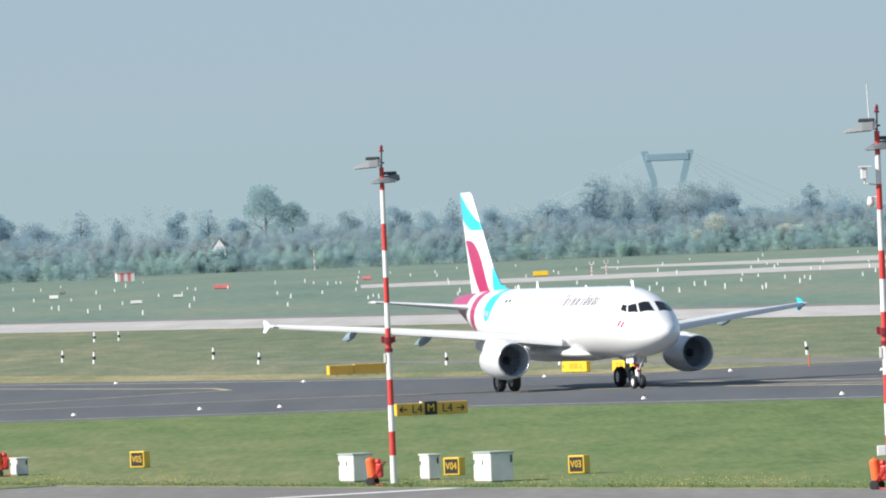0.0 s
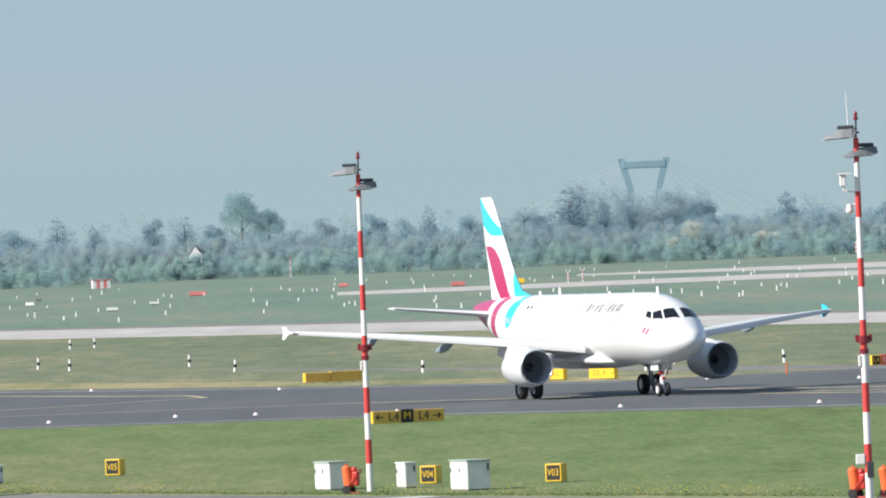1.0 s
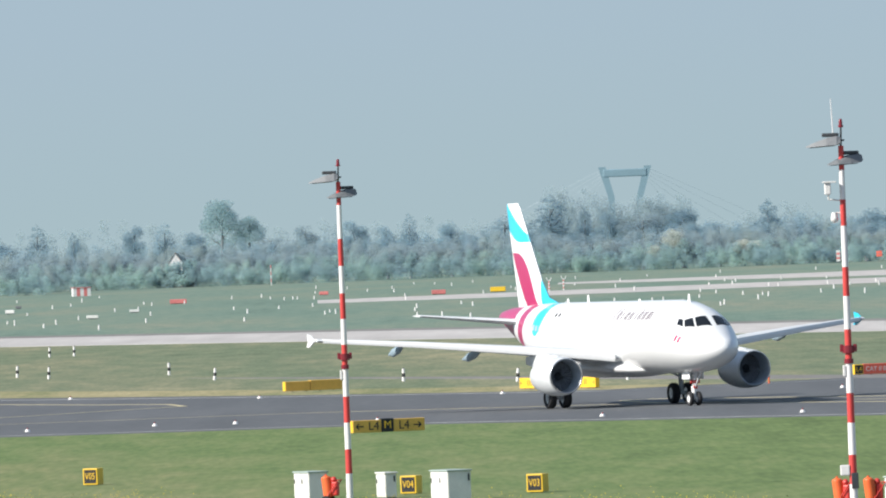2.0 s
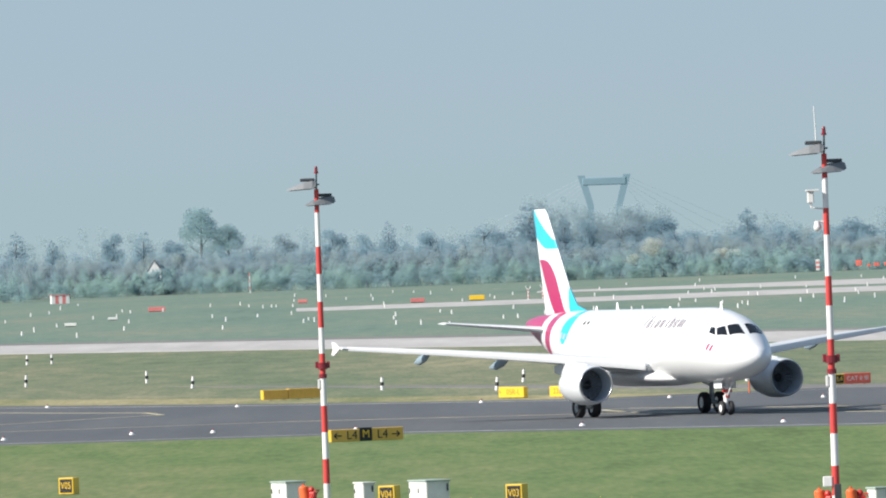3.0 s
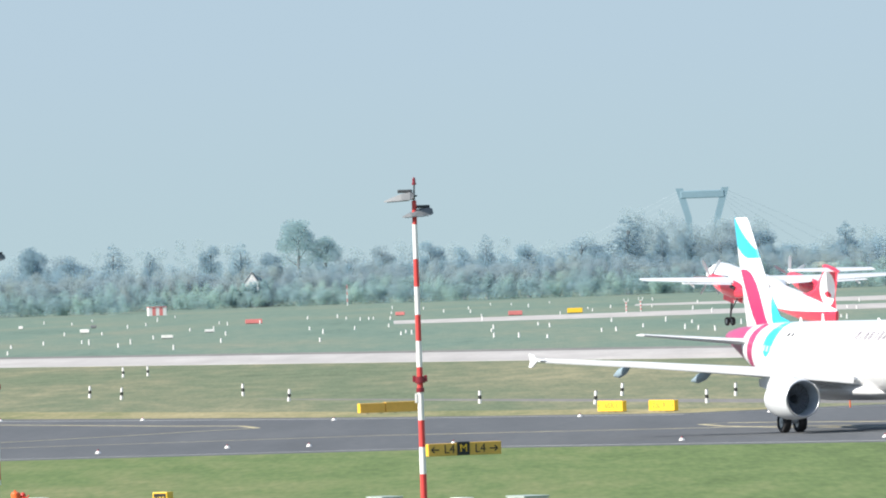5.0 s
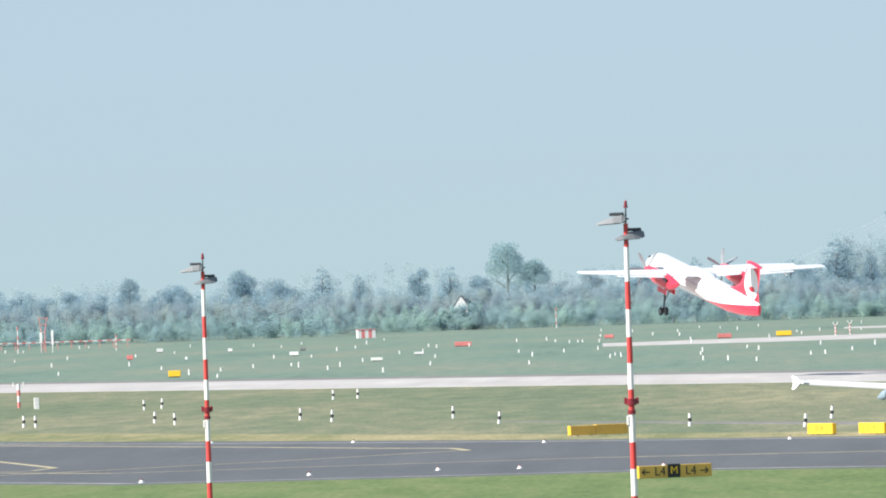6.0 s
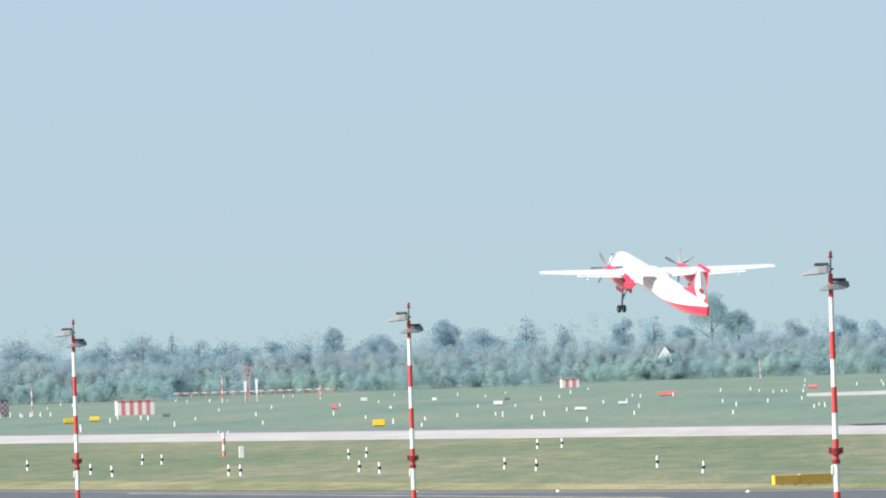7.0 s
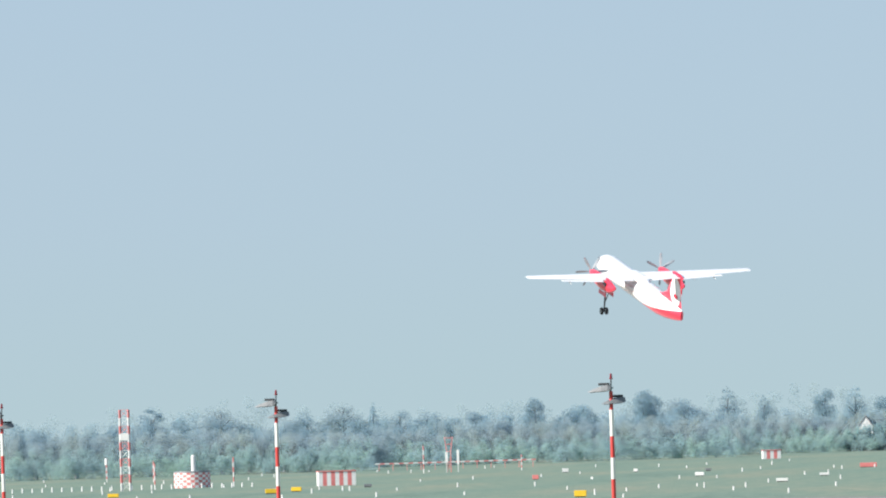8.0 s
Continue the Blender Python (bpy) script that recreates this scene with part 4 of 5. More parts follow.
for x, y, word, way in ((3.6, 724.5, "05R-L", -1), (6.85, 719.5, "23L R", 1)):
    s = thing("taxiway_sign", "bright yellow direction sign with black runway lettering", "sign", on_grid(x, y, 0, -90), "yellow direction signs")
    sign_box(s, -2.05, 2.05, 0.06, 0.74, 0.3, M_SIGNY, label="yellow panel")
    sign_legs(s, -2, 2, 0.1, 4)
    letters(word, 0.50, 0.35 * -way, 0.40, -0.156, M_LEGEND, s, 1.9)
    arrow(1.72 * way, 0.40, -0.156, 0.3, way, M_LEGEND, s)

s = thing("runway_hold_sign", "red and black hold sign reading L4 CAT II III", "sign", on_grid(25.75, 732.5))
sign_box(s, -1.28, -0.62, 0.06, 0.72, 0.3, M_SIGNY, label="yellow-framed panel")
bm = bmesh.new()
box(bm, -1.22, -0.68, -0.162, -0.146, 0.12, 0.66, 0.004)
part("face", bm, M_BLACK, s, "black face")
sign_box(s, -0.62, 1.28, 0.06, 0.74, 0.3, M_SIGNR, label="red panel")
sign_legs(s, -1.3, 1.3, 0.1, 3)
letters("L4", 0.42, -0.95, 0.39, -0.167, M_SIGNY, s)
letters("CAT II III", 0.42, 0.33, 0.39, -0.156, M_LETTERW, s)

# ---------- marker posts and lights ----------


def marker_post(x, y, tall, lean, turn):
    p = thing("marker_post", "white marker post with a black band, leaning slightly", "marker post", pose(x, y, 0, lean, lean * 0.7, turn), "marker posts in the grass")
    bm = bmesh.new()
    rod(bm, (0, 0, -0.05), (0, 0, tall * 0.34), 0.125, 0.12, 10, 0)
    rod(bm, (0, 0, tall * 0.34), (0, 0, tall * 0.62), 0.12, 0.115, 10, 1)
    rod(bm, (0, 0, tall * 0.62), (0, 0, tall), 0.115, 0.10, 10, 0)
    part("post", bm, [M_POLEW, M_BLACK], p)
    bm = bmesh.new()
    rod(bm, (0, 0, tall), (0, 0, tall + 0.03), 0.11, 0.06, 10)
    part("cap", bm, M_BLACK, p, "dark cap")
    return p


POSTS = [(-87.2, 1042), (-76.8, 984), (-73, 959), (-78.6, 1070), (-76.3, 1064), (-61.6, 937), (-60.4, 934), (-58.4, 1062), (-57.4, 1074), (-50.7, 937), (-48, 918),
         (-38, 923), (-34.6, 902), (-42.4, 1110), (-40.1, 1114), (-24.8, 899), (-20, 849), (-5.3, 795), (2.7, 769), (4.8, 813), (10.1, 755), (12.6, 790), (19.9, 771)]
rnd = random.Random(4)
for x, y in POSTS:
    marker_post(x, y, 0.92 if y < 880 else 0.98, rnd.uniform(-5, 5), rnd.uniform(0, 90))
s = thing("marker_stake", "thin orange stake in the grass", "stake", pose(18.4, 708, 0))
bm = bmesh.new()
rod(bm, (0, 0, -0.05), (0, 0, 0.75), 0.05, 0.04, 8)
part("stake", bm, M_ORANGE, s)


def edge_light():
    e = thing("taxiway_light", "small white and red taxiway edge light beside asphalt", "light", pose(0, 0, 0), "taxiway edge lights")
    bm = bmesh.new()
    rod(bm, (0, 0, -0.02), (0, 0, 0.05), 0.17, 0.15, 12)
    rod(bm, (0, 0, 0.05), (0, 0, 0.14), 0.13, 0.08, 12)
    part("base", bm, M_POLEW, e, "white base")
    bm = bmesh.new()
    rod(bm, (0, 0, 0.13), (0, 0, 0.18), 0.05, 0.05, 10)
    ball(bm, (0, 0, 0.18), 0.05)
    part("dome", bm, M_DARKRED, e, "dark red lens")
    return e


first_light = None
for x, y in [(-34.1, 616), (-25.2, 622.6), (-18.2, 626), (-13.6, 622.5), (-5.6, 614), (6.6, 600), (-27.8, 761.6), (-14.3, 729.4), (1.5, 707.3), (13.2, 699), (22, 676),
             (-38.5, 784), (-45, 640), (-52, 656), (-60, 672), (-70, 693), (-50, 700), (-62, 730), (17, 588)]:
    if first_light is None:
        first_light = edge_light()
        first_light.matrix_basis = pose(x, y, 0.02)
    else:
        copy_thing(first_light, pose(x, y, 0.02))

# ---------- taxiway and runway paint ----------


def stripe(name, pts, wide, z, mat, label):
    """A painted line along a polyline."""
    bm = bmesh.new()
    pts = [Vector((*p, 0)) for p in pts]
    left, right = [], []
    for i, p in enumerate(pts):
        d = (pts[min(i + 1, len(pts) - 1)] - pts[max(i - 1, 0)]).normalized()
        nrm = Vector((-d.y, d.x, 0)) * wide / 2
        left.append([p + nrm + Vector((0, 0, h)) for h in (z, z - 0.01)])
        right.append([p - nrm + Vector((0, 0, h)) for h in (z, z - 0.01)])
    loft(bm, [[l[0], r[0], r[1], l[1]] for l, r in zip(left, right)])
    return tagged(part(name, bm, mat), label, "marking", kind="structure")


stripe("taxi_line", [(-140, 860), (-80, 745), (-38, 655), (-10, 655), (12, 640), (40, 600), (90, 520)], 0.35, 0.022, M_MARKY, "worn yellow taxiway centre line")
stripe("taxi_line", [(-52, 650), (-32.2, 680), (-27.2, 687.7), (-22.3, 698), (-18.6, 704.7)], 0.45, 0.024, M_MARKY, "worn yellow curved taxi line")
stripe("taxi_line", [(-18.6, 704.8), (-19.9, 716.6), (-25.1, 728.6), (-35.8, 759), (-62, 830)], 0.45, 0.024, M_MARKY, "worn yellow curved taxi line")
stripe("taxi_line", [(42, 600), (12.8, 655), (10, 659.4), (8.4, 656.2), (9.5, 646.6), (12.4, 635), (42, 575)], 0.45, 0.024, M_MARKY, "worn yellow curved taxi line")
stripe("taxi_line", [(-60, 780), (-51, 734.7), (-43.2, 685.9), (-44, 676.8), (-52, 676), (-75, 700)], 0.45, 0.024, M_MARKY, "worn yellow curved taxi line")
stripe("edge_line", [(-100, 935), (-47, 800), (-30, 766), (-14, 735), (8, 701), (24, 714)], 0.4, 0.022, M_MARKW, "pale taxiway edge line")
stripe("edge_line", [(-60, 672), (-35, 615), (-16, 606), (-4, 602), (8, 588), (19, 576), (70, 526)], 0.3, 0.022, M_MARKW, "pale taxiway edge line")
stripe("apron_line", [(-16, 396), (-8, 401.5), (-2.6, 405.5)], 1.3, 0.028, M_LETTERW, "white painted apron line")
stripe("runway_edge_line", [uv(-400, 445.5), uv(4000, 445.5)], 1.0, 0.027, M_MARKW, "white runway edge line")
stripe("runway_edge_line", [uv(-400, 487), uv(4000, 487)], 1.0, 0.027, M_MARKW, "white runway edge line")

# ---------- far field ----------


def hut(name, label, x, y, wide, deep, tall, mats, stripes):
    h = thing(name, label, "hut", pose(x, y, 0, 0, 0, 10))
    for i in range(stripes):
        a, b = -wide / 2 + wide * i / stripes, -wide / 2 + wide * (i + 1) / stripes
        bm = bmesh.new()
        box(bm, a, b, -deep / 2, deep / 2, -0.05, tall)
        part("wall_panel", bm, mats[i % 2], h)
    bm = bmesh.new()
    box(bm, -wide / 2 - 0.12, wide / 2 + 0.12, -deep / 2 - 0.12, deep / 2 + 0.12, tall, tall + 0.18, 0.03)
    part("roof", bm, mats[1], h)
    return h


hut("equipment_hut", "red and white striped equipment hut on the airfield", -159.9, 2160, 7.2, 4.0, 2.7, [M_POLEW, M_HAZERED], 9)
hut("equipment_hut", "small red and white cabin far across the field", -106.3, 3027, 4.8, 3.0, 2.2, [M_POLEW, M_HAZERED], 5)

d = thing("beacon_station", "red and white chequered round beacon station", "beacon", pose(-196.2, 2257, 0))
bm = bmesh.new()
n, rows_, r = 28, 6, 3.7
for j in range(rows_):
    for i in range(n):
        q = [Vector((r * math.cos(a * math.tau / n), r * math.sin(a * math.tau / n), z)) for a, z in ((i, j * 0.52), (i + 1, j * 0.52), (i + 1, (j + 1) * 0.52), (i, (j + 1) * 0.52))]
        f = bm.faces.new([bm.verts.new(p) for p in q])
        f.material_index = (i + j) % 2
bmesh.ops.remove_doubles(bm, verts=bm.verts, dist=0.001)
part("wall", bm, [M_POLEW, M_HAZERED], d)
bm = bmesh.new()
rod(bm, (0, 0, 3.05), (0, 0, 3.35), 3.75, 3.6, 28)
part("roof", bm, M_LAMPGREY, d, "grey flat roof")
bm = bmesh.new()
rod(bm, (0.3, 0, 3.3), (0.3, 0, 6.2), 0.42, 0.42, 14)
ball(bm, (0.3, 0, 6.2), 0.42)
part("aerial", bm, M_POLEW, d, "white aerial drum")

t = thing("lattice_tower", "red and white lattice tower on the airfield", "tower", pose(-203.3, 2189, 0))
tall = 15.9
for sx in (-0.85, 0.85):
    for sy in (-0.85, 0.85):
        for i in range(10):
            bm = bmesh.new()
            rod(bm, (sx, sy, i * tall / 10 - (0.05 if i == 0 else 0)), (sx, sy, (i + 1) * tall / 10), 0.17, 0.17, 6)
            part("leg_section", bm, (M_POLEW, M_HAZERED)[i % 2], t)
bm = bmesh.new()
for i in range(10):
    z0, z1 = i * tall / 10, (i + 1) * tall / 10
    for a, b in (((-0.85, -0.85), (0.85, -0.85)), ((0.85, -0.85), (0.85, 0.85)), ((0.85, 0.85), (-0.85, 0.85)), ((-0.85, 0.85), (-0.85, -0.85))):
        rod(bm, (*a, z0), (*b, z1), 0.045, 0.045, 5, i % 2)
        rod(bm, (*a, z1), (*b, z1), 0.045, 0.045, 5, i % 2)
part("bracing", bm, [M_POLEW, M_HAZERED], t)
bm = bmesh.new()
box(bm, -0.9, 0.9, -1.0, -0.9, 9.9, 11.3, 0.05)
part("equipment_box", bm, M_CABINET, t, "white equipment box")


def thin_mast(x, y, tall, r=0.12, top=False):
    m = thing("marker_mast", "thin red and white banded mast on the airfield", "mast", pose(x, y, 0), "thin airfield masts")
    bm = bmesh.new()
    for i in range(6):
        rod(bm, (0, 0, i * tall / 6 - (0.05 if i == 0 else 0)), (0, 0, (i + 1) * tall / 6), r, r, 8, i % 2)
    part("pole", bm, [M_POLEW, M_HAZERED], m)
    if top:
        bm = bmesh.new()
        rod(bm, (0, 0, tall), (0, 0, tall + 1.6), 0.42, 0.36, 12)
        part("aerial", bm, M_POLEW, m, "white aerial")
    return m


for x, y, h in ((-203.6, 2255, 5.2), (-187.3, 2251, 5.9), (-61.2, 3376, 6.2), (-178, 2690, 6.6), (-155, 2700, 3.8), (-235, 2600, 5.0)):
    thin_mast(x, y, h)
thin_mast(-258.7, 2735, 4.2, 0.14, True)
for x, y, h in ((14.7, 2213, 2.0), (17.8, 2243, 2.1)):
    m = thin_mast(x, y, h, 0.13)
    for sd in (-1, 1):
        bm = bmesh.new()
        rod(bm, (0, 0, h), (sd * 0.42, 0, h + 0.35), 0.06, 0.06, 6)
        rod(bm, (sd * 0.42, 0, h + 0.35), (sd * 0.42, 0, h + 0.75), 0.07, 0.07, 6)
        part("sensor_arm", bm, M_POLEW, m, "pale forked sensor arm")

m = thing("block_marker", "red and white banded block marker on a post", "marker", pose(111.9, 3440, 0))
bm = bmesh.new()
rod(bm, (0, 0, -0.05), (0, 0, 0.6), 0.10, 0.10, 8)
part("post", bm, M_LAMPGREY, m, "grey post")
for i in range(5):
    bm = bmesh.new()
    box(bm, -0.55, 0.55, -0.4, 0.4, 0.55 + i * 0.68, 0.55 + (i + 1) * 0.68, 0.03)
    part("block", bm, (M_POLEW, M_HAZERED)[i % 2], m)
for x, z, w, h in ((124.5, 1.6, 1.7, 1.7), (127.6, 1.2, 1.0, 0.8), (129.9, 1.3, 1.7, 1.0), (133.0, 1.4, 1.4, 0.9), (136.3, 1.9, 1.8, 1.7), (139.5, 1.6, 1.5, 1.2)):
    m = thing("approach_light", "red box light unit on a short post", "light", pose(x, 3440, 0), "red approach light units")
    bm = bmesh.new()
    rod(bm, (0, 0, -0.05), (0, 0, z + 0.05), 0.09, 0.09, 8)
    part("post", bm, M_LAMPGREY, m, "grey post")
    bm = bmesh.new()
    box(bm, -w / 2, w / 2, -0.3, 0.3, z, z + h, 0.06)
    head = part("housing", bm, M_SIGNR, m, "bright red housing")
    bm = bmesh.new()
    box(bm, -w / 4, w / 4, -0.33, -0.29, z + h * 0.3, z + h * 0.7, 0.01)
    part("lens", bm, M_HAZERED, head, "pale red lens")

t = thing("localizer_array", "long red and white localizer antenna array", "antenna", pose(-187, 2950, 0, 0, 0, 8))
bm = bmesh.new()
for i in range(34):
    box(bm, -21 + i * 1.25, -21 + (i + 1) * 1.25, -0.12, 0.12, 1.75, 2.05, 0, i % 2)
part("beam", bm, [M_POLEW, M_HAZERED], t)
for i in range(12):
    bm = bmesh.new()
    rod(bm, (-20 + i * 3.7, 0, -0.05), (-20 + i * 3.7, 0, 1.8), 0.08, 0.08, 6)
    part("support", bm, M_HAZERED, t)

for x, y, w, h, mat, lab in ((-132.9, 2483, 1.4, 0.9, M_POLEW, "white"), (-113, 2392, 0.9, 0.7, M_POLEW, "white"), (-87.6, 2108, 1.7, 0.75, M_POLEW, "white"), (-60.2, 1977, 1.7, 0.55, M_POLEW, "white"),
                             (-62, 1812, 1.9, 0.6, M_CABINET, "pale grey"), (-60.4, 2279, 3.4, 0.95, M_HAZERED, "red"), (-121.4, 2160, 1.2, 0.9, M_HAZERED, "red"), (-81.4, 1558, 1.7, 0.95, M_SIGNY, "yellow"),
                             (-152.3, 1909, 2.4, 0.85, M_SIGNY, "yellow"), (-152.3, 1962, 1.8, 0.8, M_SIGNY, "yellow"), (-181.8, 1933, 1.9, 0.7, M_SIGNY, "yellow"), (4.7, 2273, 3.1, 1.05, M_SIGNY, "yellow"),
                             (-7.3, 2258, 2.8, 0.95, M_HAZERED, "red"), (-33.1, 2455, 2.0, 0.8, M_HAZERED, "red"), (-95, 2330, 1.2, 0.6, M_LAMPGREY, "grey"), (-146, 2050, 1.4, 0.6, M_LAMPGREY, "grey")):
    s = thing("field_box", lab + " sign box low in the far grass", "sign", pose(x, y, 0, 0, 0, rnd.uniform(-8, 8)), "far airfield sign boxes")
    bm = bmesh.new()
    box(bm, -w / 2, w / 2, -0.25, 0.25, 0.12, h, 0.04)
    part("panel", bm, mat, s)
    bm = bmesh.new()
    box(bm, -w / 2 + 0.1, w / 2 - 0.1, -0.08, 0.08, -0.05, 0.14)
    part("foot", bm, M_DARK, s)

post = thing("marker_post", "short white marker post far out in the grass", "marker post", pose(-70, 1700, 0), "far marker posts")
bm = bmesh.new()
rod(bm, (0, 0, -0.05), (0, 0, 0.9), 0.125, 0.10, 8)
part("post", bm, M_POLEW, post)
bm = bmesh.new()
rod(bm, (0, 0, 0.9), (0, 0, 0.95), 0.11, 0.05, 8)
part("cap", bm, M_LAMPGREY, post, "grey cap")
for i in range(170):
    y = rnd.choice((rnd.uniform(1480, 1800), rnd.uniform(1800, 2300), rnd.uniform(2200, 3000)))
    x = rnd.uniform(-0.104, 0.042) * y
    if abs((Vector((x, y, 0)).dot(RP)) - 466) < 34:
        continue
    c = copy_thing(post, pose(x, y, 0, rnd.uniform(-4, 4), rnd.uniform(-4, 4), rnd.uniform(0, 90)) @ Matrix.Diagonal((1.15, 1.15, rnd.uniform(0.55, 0.95), 1)))

# an even row of posts along the far service road
for i in range(26):
    copy_thing(post, pose(-232.0 + i * 2.05, 2231 - i * 0.6, 0, rnd.uniform(-3, 3), rnd.uniform(-3, 3), rnd.uniform(0, 90)) @ Matrix.Diagonal((1.3, 1.3, rnd.uniform(0.9, 1.15), 1)))

# a red frame mast beside the localizer array
m = thing("frame_mast", "red lattice frame mast with white boards", "mast", pose(-172.5, 2700, 0))
for sd in (-1, 1):
    bm = bmesh.new()
    rod(bm, (sd * 0.45, 0, -0.05), (sd * 0.45, 0, 5.0), 0.10, 0.10, 8)
    rod(bm, (sd * 0.45, 0, 5.0), (sd * 1.0, 0, 8.6), 0.10, 0.08, 8)
    part("leg", bm, M_HAZERED, m, "red leg")
for z, w in ((1.5, 0.45), (3.2, 0.45), (5.0, 0.45), (6.8, 0.75), (8.3, 0.95)):
    bm = bmesh.new()
    rod(bm, (-w, 0, z), (w, 0, z), 0.07, 0.07, 6)
    part("rung", bm, M_HAZERED, m)
for x, z0, z1 in ((-0.55, 2.4, 5.0), (2.2, 1.9, 5.4)):
    bm = bmesh.new()
    rod(bm, (x, -0.2, -0.05), (x, -0.2, z0), 0.09, 0.09, 6)
    box(bm, x - 0.28, x + 0.28, -0.3, -0.1, z0, z1, 0.04)
    part("board", bm, M_POLEW, m, "upright white board")

# electronic box and banded post on the near grass
s = thing("sensor_post", "red and white banded sensor post with white box", "sensor", pose(-75, 1134, 0))
bm = bmesh.new()
for i in range(4):
    rod(bm, (0, 0, i * 0.6 - (0.05 if i == 0 else 0)), (0, 0, (i + 1) * 0.6), 0.16, 0.16, 8, i % 2)
part("post", bm, [M_HAZERED, M_POLEW], s)
bm = bmesh.new()
rod(bm, (-0.6, 0, 2.2), (0.6, 0, 2.2), 0.04, 0.04, 6)
rod(bm, (-0.5, 0, 2.2), (-0.5, 0, 2.6), 0.05, 0.09, 6)
rod(bm, (0.5, 0, 2.2), (0.5, 0, 2.6), 0.05, 0.09, 6)
part("sensor_arm", bm, M_POLEW, s)
s = thing("white_board", "upright white board standing in the grass", "board", pose(-72, 1115, 0, 0, 0, 8))
bm = bmesh.new()
box(bm, -0.25, 0.25, -0.2, 0.2, -0.05, 1.1, 0.04)
part("board", bm, M_POLEW, s)

# ---------- the far bridge ----------
b = thing("cable_bridge", "distant portal pylon of a cable-stayed bridge, greyed by painted haze", "bridge", pose(60.6, 4400, 0))
# distance haze is put into the steel and cable colours
M_BRIDGE = material("hazed_bridge_steel", (0.205, 0.315, 0.375), 0.9, vary=0.05, scale=0.2, fine=2)
M_CABLE = material("hazed_cable", (0.48, 0.55, 0.60), 0.9, vary=0.03, scale=0.2, fine=2)
for s in (-1, 1):
    bm = bmesh.new()
    loft(bm, [[Vector((s * x + o, yy, z)) for o, yy in ((-w, -1), (w, -1), (w, 1), (-w, 1))] for x, w, z in ((5.0, 1.3, -0.1), (5.7, 1.3, 27.0), (9.0, 1.45, 38.6))])
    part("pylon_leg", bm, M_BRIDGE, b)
    for k in range(5):
        bm = bmesh.new()
        rod(bm, (s * 9.2, 0, 37.6 - k * 1.3), (s * (62 - k * 9), 30, 13), 0.03, 0.03, 5)
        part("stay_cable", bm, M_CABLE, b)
bm = bmesh.new()
box(bm, -8.6, 8.6, -1.2, 1.2, 34.6, 37.6, 0.3)
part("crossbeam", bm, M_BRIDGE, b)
bm = bmesh.new()
box(bm, -120, 120, 28, 34, 10.5, 13, 0.2)
for i in range(6):
    box(bm, -100 + i * 40 - 1.5, -100 + i * 40 + 1.5, 29, 33, -0.1, 10.6)
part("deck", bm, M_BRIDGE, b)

# ---------- woods ----------


def leaf_material(name, a, b, c):
    """Foliage whose leaves let part of the light through; colour drifts from crown to crown and leaf to leaf."""
    g = Nodes(name, 0.95)
    geo = g.n.new("ShaderNodeNewGeometry")
    wide, fine = g.noise(0.11, 3), g.noise(0.5, 4)
    v = g.math("ADD", g.math("MULTIPLY", geo.outputs["Random Per Island"], 0.08), g.math("ADD", g.math("MULTIPLY", wide, 0.72), g.math("MULTIPLY", fine, 0.20)))
    color = g.ramp(v, [(0.34, a), (0.50, b), (0.66, c)])
    m = g.done(color)
    g.b.inputs["Specular IOR Level"].default_value = 0.1
    through_leaf = g.n.new("ShaderNodeBsdfTranslucent")
    g.l.new(color, through_leaf.inputs["Color"])
    both = g.n.new("ShaderNodeMixShader")
    both.inputs[0].default_value = 0.5
    g.l.new(g.b.outputs[0], both.inputs[1])
    g.l.new(through_leaf.outputs[0], both.inputs[2])
    # two-thirds clear: sky shows through in place of haze, shadows soften
    clear = g.n.new("ShaderNodeBsdfTransparent")
    airy = g.n.new("ShaderNodeMixShader")
    airy.inputs[0].default_value = 0.66
    g.l.new(both.outputs[0], airy.inputs[1])
    g.l.new(clear.outputs[0], airy.inputs[2])
    g.l.new(airy.outputs[0], g.n["Material Output"].inputs["Surface"])
    return m


# blue-grey distance haze mixed into every leaf colour here except the blossom
M_LEAFD = leaf_material("hazed_dark_foliage", (0.275, 0.400, 0.470), (0.300, 0.430, 0.495), (0.335, 0.465, 0.505))
M_LEAFL = leaf_material("hazed_spring_foliage", (0.320, 0.450, 0.510), (0.360, 0.510, 0.515), (0.415, 0.575, 0.505))
M_TWIG = leaf_material("hazed_budding_twigs", (0.300, 0.415, 0.480), (0.380, 0.470, 0.500), (0.430, 0.510, 0.475))
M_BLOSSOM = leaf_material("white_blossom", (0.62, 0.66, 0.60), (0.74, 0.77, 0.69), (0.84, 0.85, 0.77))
M_PALE = leaf_material("hazed_pale_foliage", (0.410, 0.560, 0.590), (0.435, 0.585, 0.600), (0.465, 0.610, 0.600))
M_FARWOOD = leaf_material("hazed_distant_foliage", (0.375, 0.480, 0.520), (0.390, 0.495, 0.530), (0.410, 0.505, 0.525))
gen = np.random.default_rng(7)


